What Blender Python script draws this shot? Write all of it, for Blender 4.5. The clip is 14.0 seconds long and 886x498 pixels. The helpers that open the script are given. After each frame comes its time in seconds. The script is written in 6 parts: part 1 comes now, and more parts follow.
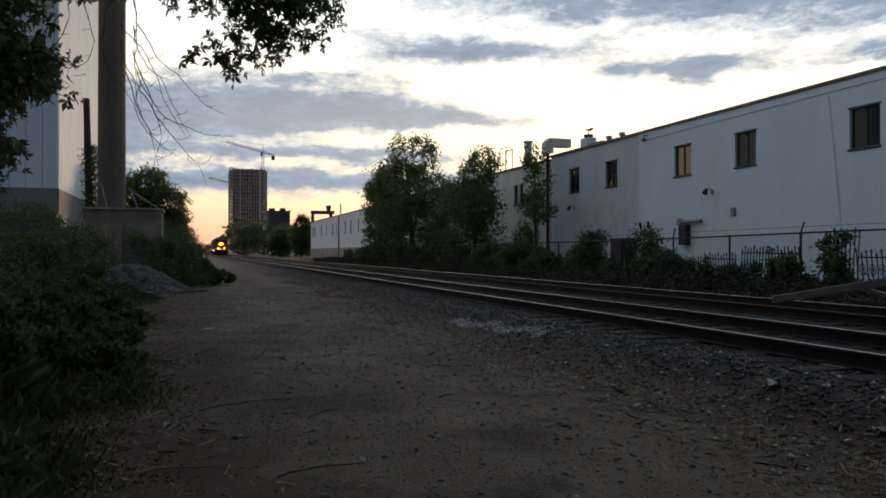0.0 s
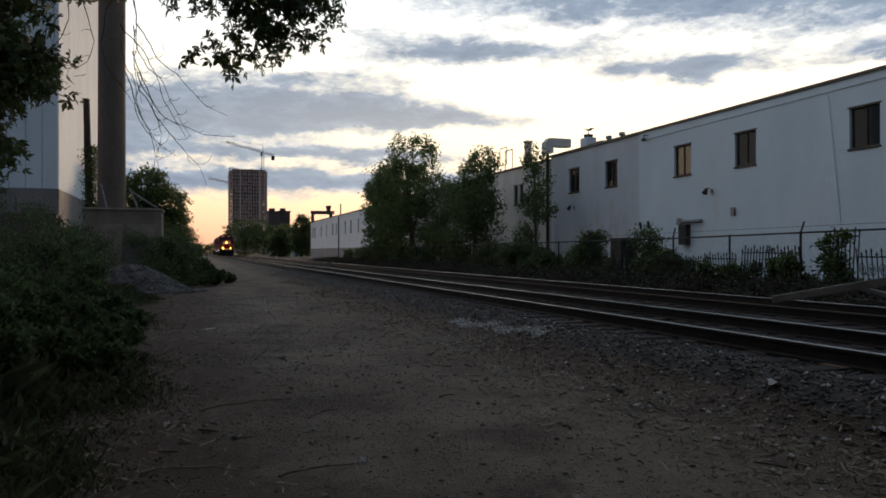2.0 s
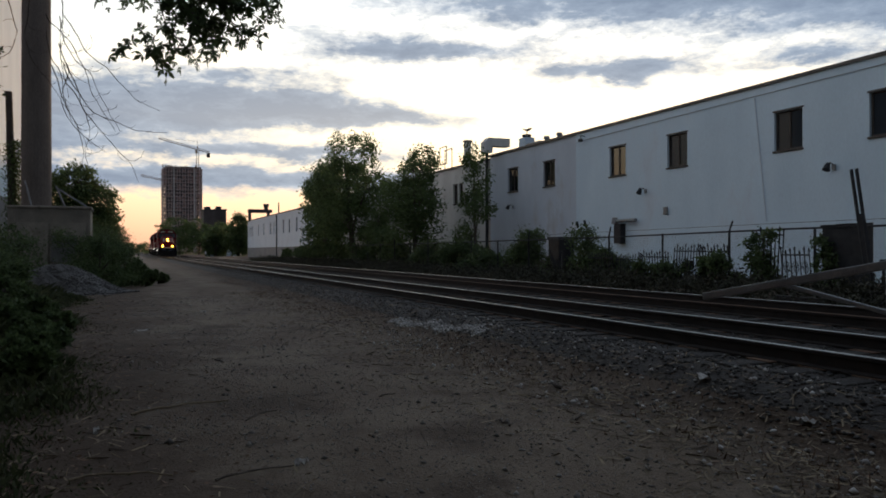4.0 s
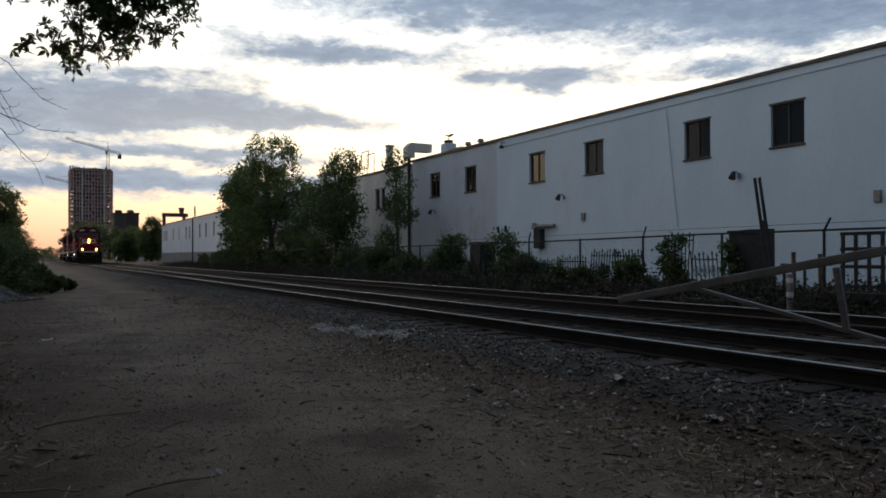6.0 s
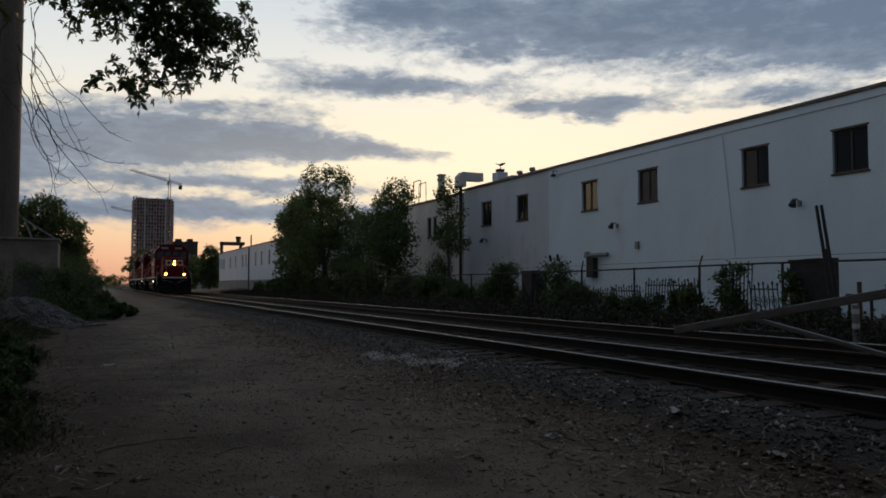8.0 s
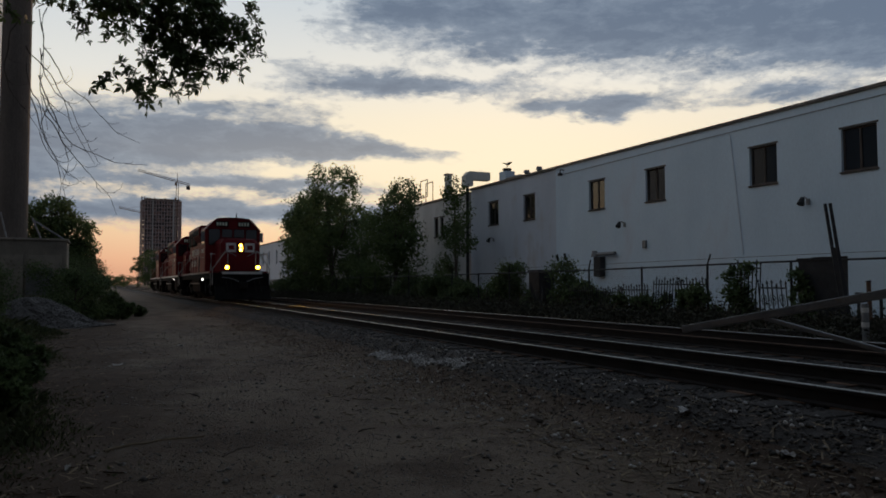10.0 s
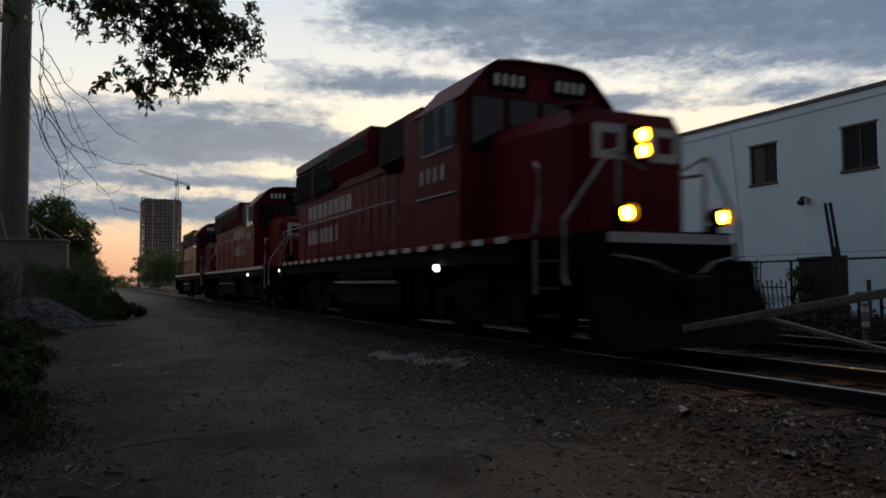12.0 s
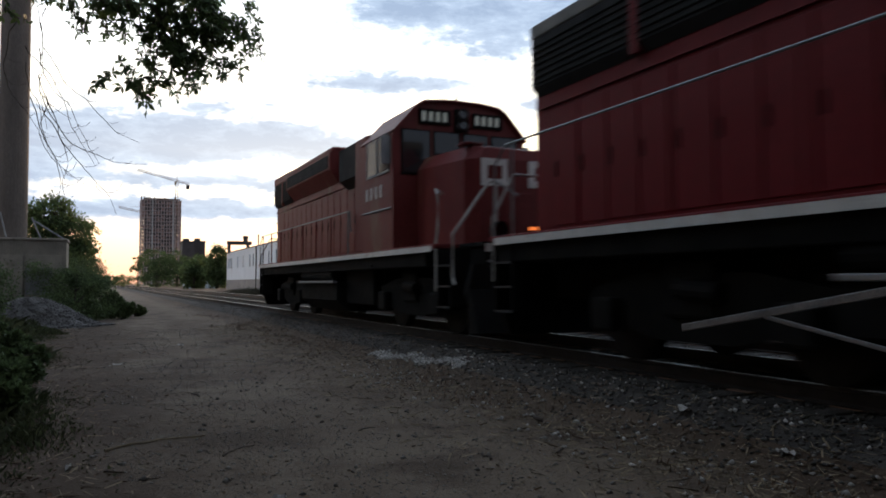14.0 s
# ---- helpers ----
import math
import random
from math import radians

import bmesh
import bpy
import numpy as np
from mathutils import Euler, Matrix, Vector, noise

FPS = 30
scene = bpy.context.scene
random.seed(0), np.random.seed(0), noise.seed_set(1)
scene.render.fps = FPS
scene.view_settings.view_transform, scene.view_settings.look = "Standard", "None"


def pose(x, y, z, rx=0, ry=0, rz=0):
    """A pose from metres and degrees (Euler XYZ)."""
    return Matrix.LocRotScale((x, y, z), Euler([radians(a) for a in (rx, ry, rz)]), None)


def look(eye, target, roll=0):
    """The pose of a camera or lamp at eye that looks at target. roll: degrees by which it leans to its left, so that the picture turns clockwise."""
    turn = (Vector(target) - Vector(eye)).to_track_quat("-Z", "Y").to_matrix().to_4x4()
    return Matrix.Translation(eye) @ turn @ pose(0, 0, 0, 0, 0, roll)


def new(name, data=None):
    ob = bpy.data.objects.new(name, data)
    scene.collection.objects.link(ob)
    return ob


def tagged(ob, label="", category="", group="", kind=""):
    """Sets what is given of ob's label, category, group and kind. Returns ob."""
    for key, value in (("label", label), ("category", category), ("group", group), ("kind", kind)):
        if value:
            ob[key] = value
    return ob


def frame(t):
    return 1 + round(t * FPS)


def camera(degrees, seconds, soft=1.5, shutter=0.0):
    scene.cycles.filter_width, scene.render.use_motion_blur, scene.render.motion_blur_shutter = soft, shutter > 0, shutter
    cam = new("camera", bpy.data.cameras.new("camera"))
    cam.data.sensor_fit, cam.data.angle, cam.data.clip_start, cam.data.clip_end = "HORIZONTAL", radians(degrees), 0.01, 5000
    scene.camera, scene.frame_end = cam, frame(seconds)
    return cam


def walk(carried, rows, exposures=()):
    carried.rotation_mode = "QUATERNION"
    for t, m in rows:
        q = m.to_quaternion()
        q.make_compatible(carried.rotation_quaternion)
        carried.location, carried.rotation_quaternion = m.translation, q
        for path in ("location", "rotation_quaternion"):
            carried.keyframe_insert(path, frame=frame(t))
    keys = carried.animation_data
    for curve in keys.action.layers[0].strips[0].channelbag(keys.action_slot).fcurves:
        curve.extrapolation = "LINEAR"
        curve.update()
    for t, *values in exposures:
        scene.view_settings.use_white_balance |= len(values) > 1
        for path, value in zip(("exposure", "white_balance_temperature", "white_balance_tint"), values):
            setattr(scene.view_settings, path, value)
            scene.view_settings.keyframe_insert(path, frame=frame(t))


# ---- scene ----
# camera and its way: it stands still and turns
cam = camera(62.0, 14.0, soft=1.75, shutter=0.3)
EYE_Z = 0.935           # above the rail heads, which lie at z = 0
TURN, TILT = -18.7, 0.21
SWAY = [
    (0.0, 0, 0, 0), (1.0, 0, 0, 0.02), (2.0, 0, 0, 0.05), (2.2, -0.05, 0, 0.05), (3.0, -1.6, -0.04, 0.1), (3.6, -3.6, -0.06, 0.15),
    (4.3, -6.7, -0.09, 0.2), (4.5, -8.5, -0.12, 0.24), (4.7, -8.75, -0.18, 0.23), (5.0, -8.95, -0.22, 0.22), (5.5, -9.36, -0.21, 0.22),
    (6.0, -10.7, 0.27, 0.21), (6.5, -11.04, 0.22, 0.2), (7.0, -10.06, 2.71, 0.03), (7.5, -7.13, 2.24, -0.05),
    (8.0, -6.71, 2.5, 0.0), (8.2, -6.62, 2.5, 0.0), (10.3, -6.14, 2.46, 0.14), (11.0, -6.14, 2.46, 0.16), (11.5, -6.15, 2.47, 0.16),
    (12.0, -6.15, 2.45, 0.2), (12.5, -6.15, 2.46, 0.18), (13.0, -6.15, 2.41, 0.25), (13.5, -6.28, 2.39, 0.25), (14.0, -6.17, 2.38, 0.24),
]
walk(cam, [(t, pose(0, 0, EYE_Z, 90 + TILT + p, r, TURN + y)) for t, y, p, r in SWAY],
     exposures=[(0.0, 0.12), (2.0, 0.12), (4.5, 0.18), (6.0, 0.18), (6.6, 0.12), (7.1, -0.15), (7.6, -0.36), (8.2, -0.40), (10.3, -0.52), (11.6, -0.52),
                (12.0, -0.3), (12.3, 0.3), (12.7, 0.6), (13.3, 0.92), (14.0, 0.98)])


# ---- sky and sun ----
SUN_AZ, SUN_EL = 30.0, 5.0      # degrees right of the track's line, above the horizon


def make_world():
    w = bpy.data.worlds.new("dusk_sky")
    scene.world = w
    w.use_nodes = True
    nt = w.node_tree
    nt.nodes.clear()
    N, L = nt.nodes.new, nt.links.new

    def mth(op, a, b=None, c=None):
        n = N("ShaderNodeMath")
        n.operation = op
        for i, q in enumerate((a, b, c)):
            if q is None:
                continue
            if isinstance(q, (int, float)):
                n.inputs[i].default_value = q
            else:
                L(q, n.inputs[i])
        return n.outputs[0]

    def ramp(val, stops):
        n = N("ShaderNodeValToRGB")
        L(val, n.inputs[0])
        el = n.color_ramp.elements
        while len(el) < len(stops):
            el.new(0.5)
        for e, (p, c) in zip(el, stops):
            e.position, e.color = p, (*c, 1)
        return n.outputs[0]

    def mix(fac, a, b, kind="MIX"):
        n = N("ShaderNodeMixRGB")
        n.blend_type = kind
        for i, q in enumerate((fac, a, b)):
            if isinstance(q, (int, float)):
                n.inputs[i].default_value = q
            elif isinstance(q, tuple):
                n.inputs[i].default_value = (*q, 1)
            else:
                L(q, n.inputs[i])
        return n.outputs[0]

    tc = N("ShaderNodeTexCoord").outputs["Generated"]
    sep = N("ShaderNodeSeparateXYZ")
    L(tc, sep.inputs[0])
    x, y, z = sep.outputs
    up = mth("MAXIMUM", z, 0.0)
    # clear sky behind the clouds, by height over the horizon
    clear = ramp(up, [(0.0, (0.66, 0.29, 0.21)), (0.03, (0.90, 0.43, 0.27)), (0.07, (1.0, 0.62, 0.36)), (0.11, (1.05, 0.80, 0.52)), (0.17, (1.08, 0.93, 0.70)), (0.22, (1.02, 0.94, 0.80)),
                      (0.26, (0.92, 0.93, 0.91)), (0.36, (0.72, 0.80, 0.87)), (0.6, (0.23, 0.31, 0.44)), (1.0, (0.13, 0.18, 0.27))])
    sky = N("ShaderNodeTexSky")
    sky.sky_type, sky.sun_disc = "NISHITA", False
    sky.sun_elevation, sky.sun_rotation = radians(SUN_EL), radians(SUN_AZ)
    clear = mix(1.0, clear, mix(1.0, sky.outputs[0], (0.015, 0.015, 0.015), "MULTIPLY"), "ADD")
    # glow round the hidden sun
    sx, sy = math.sin(radians(SUN_AZ - 8)), math.cos(radians(SUN_AZ - 8))
    horiz = mth("ADD", mth("MULTIPLY", x, sx), mth("MULTIPLY", y, sy))
    fan = mth("POWER", mth("MAXIMUM", horiz, 0.0), 7.0)
    low = mth("POWER", mth("SUBTRACT", 1.0, mth("MULTIPLY", mth("ABSOLUTE", mth("SUBTRACT", z, 0.17)), 2.6)), 3.0)
    glow = mth("MULTIPLY", fan, mth("MAXIMUM", low, 0.0))
    clear = mix(mth("MULTIPLY", glow, 0.85), clear, (1.30, 1.14, 0.84))
    # clouds in degrees: az to the right of the track's line, el over the horizon
    az = mth("MULTIPLY", mth("ARCTAN2", x, y), 57.2958)
    el = mth("MULTIPLY", mth("ARCSINE", z), 57.2958)

    def noise_of(sa, se, detail, rough, off):
        c = N("ShaderNodeCombineXYZ")
        L(mth("MULTIPLY", az, sa), c.inputs[0])
        L(mth("MULTIPLY", el, se), c.inputs[1])
        c.inputs[2].default_value = off
        n = N("ShaderNodeTexNoise")
        n.inputs["Scale"].default_value, n.inputs["Detail"].default_value, n.inputs["Roughness"].default_value = 1.0, detail, rough
        n.inputs["Distortion"].default_value = 0.25
        L(c.outputs[0], n.inputs["Vector"])
        return n.outputs[0]

    wa = mth("ADD", az, mth("MULTIPLY", mth("SUBTRACT", noise_of(0.16, 0.4, 6, 0.6, 11.0), 0.5), 9.0))
    we = mth("ADD", el, mth("MULTIPLY", mth("SUBTRACT", noise_of(0.16, 0.4, 6, 0.62, 23.0), 0.5), 3.0))
    dens = mth("MULTIPLY", mth("SUBTRACT", noise_of(0.17, 0.5, 9, 0.62, CLOUD_SEED), 0.56), 1.1)
    for a0, e0, ra, re, k in CLOUDS:
        d = mth("ADD", mth("POWER", mth("DIVIDE", mth("SUBTRACT", wa, a0), ra), 2.0), mth("POWER", mth("DIVIDE", mth("SUBTRACT", we, e0), re), 2.0))
        dens = mth("ADD", dens, mth("MULTIPLY", mth("EXPONENT", mth("MULTIPLY", d, -1.0)), k))
    dens = mth("ADD", dens, mth("MULTIPLY", mth("SUBTRACT", noise_of(0.7, 1.6, 8, 0.7, 5.0), 0.5), 0.85))
    high = mth("MINIMUM", mth("MULTIPLY", mth("MAXIMUM", mth("SUBTRACT", el, 17.0), 0.0), 0.03), 0.35)
    dens = mth("ADD", dens, high)
    mask = ramp(dens, [(0.0, (0, 0, 0)), (0.06, (0, 0, 0)), (0.26, (0.55, 0.55, 0.55)), (0.55, (1, 1, 1)), (1.0, (1, 1, 1))])
    shade = ramp(mth("ADD", mth("MULTIPLY", dens, -0.45), noise_of(0.3, 0.9, 8, 0.65, 31.0)), [(0.0, (0.175, 0.235, 0.335)), (0.25, (0.25, 0.32, 0.425)), (0.45, (0.42, 0.485, 0.575)), (0.66, (0.78, 0.77, 0.76))])
    shade = mix(mth("MULTIPLY", glow, 0.30), shade, (0.98, 0.86, 0.68))
    edge = ramp(up, [(0.0, (0, 0, 0)), (0.05, (0.0, 0.0, 0.0)), (0.085, (1, 1, 1)), (1.0, (1, 1, 1))])
    fac = mix(1.0, mask, edge, "MULTIPLY")
    col = mix(fac, clear, shade)
    back = mth("MINIMUM", mth("MAXIMUM", mth("ADD", mth("MULTIPLY", y, 0.9), 0.55), 0.0), 1.0)
    col = mix(back, (0.165, 0.190, 0.238), col)
    bg = N("ShaderNodeBackground")
    bg.inputs[1].default_value = SKY_STRENGTH
    L(col, bg.inputs[0])
    out = N("ShaderNodeOutputWorld")
    L(bg.outputs[0], out.inputs[0])


CLOUD_SEED, SKY_STRENGTH = 4.0, 1.1
CLOUDS = [  # azimuth, height, half width and half height in degrees, weight
    (5.0, 10.6, 10.5, 2.0, 1.1), (16, 10.5, 8, 1.1, 0.75), (-7, 9.6, 7, 2.2, 0.9), (24, 10.2, 5, 0.6, 0.45), (9, 13.2, 8, 0.6, 0.4), (3, 7.5, 9, 0.6, 0.55), (14, 7.4, 7, 0.6, 0.5), (2, 5.3, 16, 0.95, 0.95), (-9, 6.0, 7, 1.3, 0.6), (19, 5.6, 9, 0.7, 0.5),
    (21.5, 15.1, 7.5, 0.95, 1.0), (36, 13.2, 6, 1.05, 1.0), (49.5, 13.2, 4.5, 0.7, 0.7), (44, 19.2, 20, 2.9, 1.15), (23, 20.8, 6, 1.4, 0.6), (57, 16.3, 9, 2.0, 0.8), (13.5, 16.5, 4, 0.8, 0.4), (31, 17.0, 5, 0.7, 0.35),
    (28, 11.5, 9, 1.5, -0.7), (29, 16.6, 6, 0.9, -0.3), (18, 8.8, 6, 0.6, -0.45), (9.5, 19.5, 5, 2.6, -0.5), (0, 14.2, 6, 1.2, -0.45), (45, 10.8, 7, 1.1, -0.4)]
make_world()
sun = new("sun", bpy.data.lights.new("sun", "SUN"))
sun.data.energy, sun.data.angle, sun.data.color = 1.6, radians(6), (1.0, 0.66, 0.40)
sun.matrix_world = look((60 * math.sin(radians(SUN_AZ)), 60 * math.cos(radians(SUN_AZ)), 60 * math.tan(radians(SUN_EL))), (0, 0, 0))


# ---- materials ----
def material(name, a, b, rough=0.8, scale=6.0, bump=0.3, metal=0.0, fine=60.0, island=0.0, piece=0.0, stain=None, stain_scale=0.6, stain_at=0.55,
             emit=None, power=0.0, depth=0.02, stretch=(1, 1, 1), spec=0.3, thin=0.0, speck=0.22, verge=None):
    """Two tones by a broad noise, a fine grain in colour and relief, and stains of a third tone."""
    m = bpy.data.materials.new(name)
    m.use_nodes = True
    nt = m.node_tree
    N, L = nt.nodes.new, nt.links.new
    bs = nt.nodes["Principled BSDF"]
    bs.inputs["Roughness"].default_value, bs.inputs["Metallic"].default_value = rough, metal
    bs.inputs["Specular IOR Level"].default_value = spec
    tc = N("ShaderNodeTexCoord").outputs["Object"]
    mp = N("ShaderNodeMapping")
    L(tc, mp.inputs[0])
    mp.inputs["Scale"].default_value = stretch

    def tex(s, d=5, r=0.6):
        n = N("ShaderNodeTexNoise")
        n.inputs["Scale"].default_value, n.inputs["Detail"].default_value, n.inputs["Roughness"].default_value = s, d, r
        L(mp.outputs[0], n.inputs["Vector"])
        return n.outputs[0]

    def mixed(fac, c1, c2, kind="MIX"):
        n = N("ShaderNodeMixRGB")
        n.blend_type = kind
        for i, q in enumerate((fac, c1, c2)):
            if isinstance(q, (int, float)):
                n.inputs[i].default_value = q
            elif isinstance(q, tuple):
                n.inputs[i].default_value = (*q, 1)
            else:
                L(q, n.inputs[i])
        return n.outputs[0]

    def rng(v, lo, hi, to0=0.0, to1=1.0):
        n = N("ShaderNodeMapRange")
        L(v, n.inputs[0])
        n.inputs[1].default_value, n.inputs[2].default_value, n.inputs[3].default_value, n.inputs[4].default_value = lo, hi, to0, to1
        return n.outputs[0]

    col = mixed(rng(tex(scale), 0.35, 0.65), a, b)
    grain = tex(fine, 3, 0.7)
    g2 = rng(grain, 0.3, 0.7, 1 - speck, 1 + speck)
    cg = N("ShaderNodeCombineXYZ")
    for i in range(3):
        L(g2, cg.inputs[i])
    col = mixed(1.0, col, cg.outputs[0], "MULTIPLY")
    if stain:
        col = mixed(rng(tex(stain_scale, 8, 0.7), stain_at, stain_at + 0.12), col, stain)
    if island or piece:
        src = N("ShaderNodeNewGeometry").outputs["Random Per Island"] if island else N("ShaderNodeObjectInfo").outputs["Random"]
        k = rng(src, 0, 1, 1 - (island or piece), 1 + (island or piece))
        cc = N("ShaderNodeCombineXYZ")
        for i in range(3):
            L(k, cc.inputs[i])
        col = mixed(1.0, col, cc.outputs[0], "MULTIPLY")
    if verge:               # trodden lane between two edges of dark leaf mould
        sep = N("ShaderNodeSeparateXYZ")
        L(tc, sep.inputs[0])

        def add(p, q, k=1.0):
            n = N("ShaderNodeMath")
            n.operation = "MULTIPLY_ADD"
            L(q, n.inputs[0])
            n.inputs[1].default_value = k
            L(p, n.inputs[2])
            return n.outputs[0]

        x = add(add(sep.outputs[0], rng(tex(0.55, 8, 0.7), 0.25, 0.75, -1.1, 1.1)), rng(tex(6.0, 5, 0.75), 0.25, 0.75, -0.5, 0.5))
        side = N("ShaderNodeMapRange")
        side.inputs[1].default_value, side.inputs[2].default_value, side.inputs[3].default_value, side.inputs[4].default_value = 0.0, 1.3, 0.9, 0.0
        L(x, side.inputs[0])
        col = mixed(side.outputs[0], col, verge)
        col = mixed(rng(x, 3.6, 4.8, 0.0, 0.75), col, verge)
    L(col, bs.inputs["Base Color"])
    L(rng(grain, 0.3, 0.7, max(0.02, rough - 0.1), min(1, rough + 0.1)), bs.inputs["Roughness"])
    if bump:
        bn = N("ShaderNodeBump")
        bn.inputs["Strength"].default_value, bn.inputs["Distance"].default_value = bump, depth
        L(grain, bn.inputs["Height"])
        L(bn.outputs[0], bs.inputs["Normal"])
    if thin:                # leaves let part of the light through
        tr, mx = N("ShaderNodeBsdfTranslucent"), N("ShaderNodeMixShader")
        L(col, tr.inputs[0])
        mx.inputs[0].default_value = thin
        L(bs.outputs[0], mx.inputs[1])
        L(tr.outputs[0], mx.inputs[2])
        L(mx.outputs[0], nt.nodes["Material Output"].inputs[0])
    if emit:
        bs.inputs["Emission Color"].default_value, bs.inputs["Emission Strength"].default_value = (*emit, 1), power
    return m


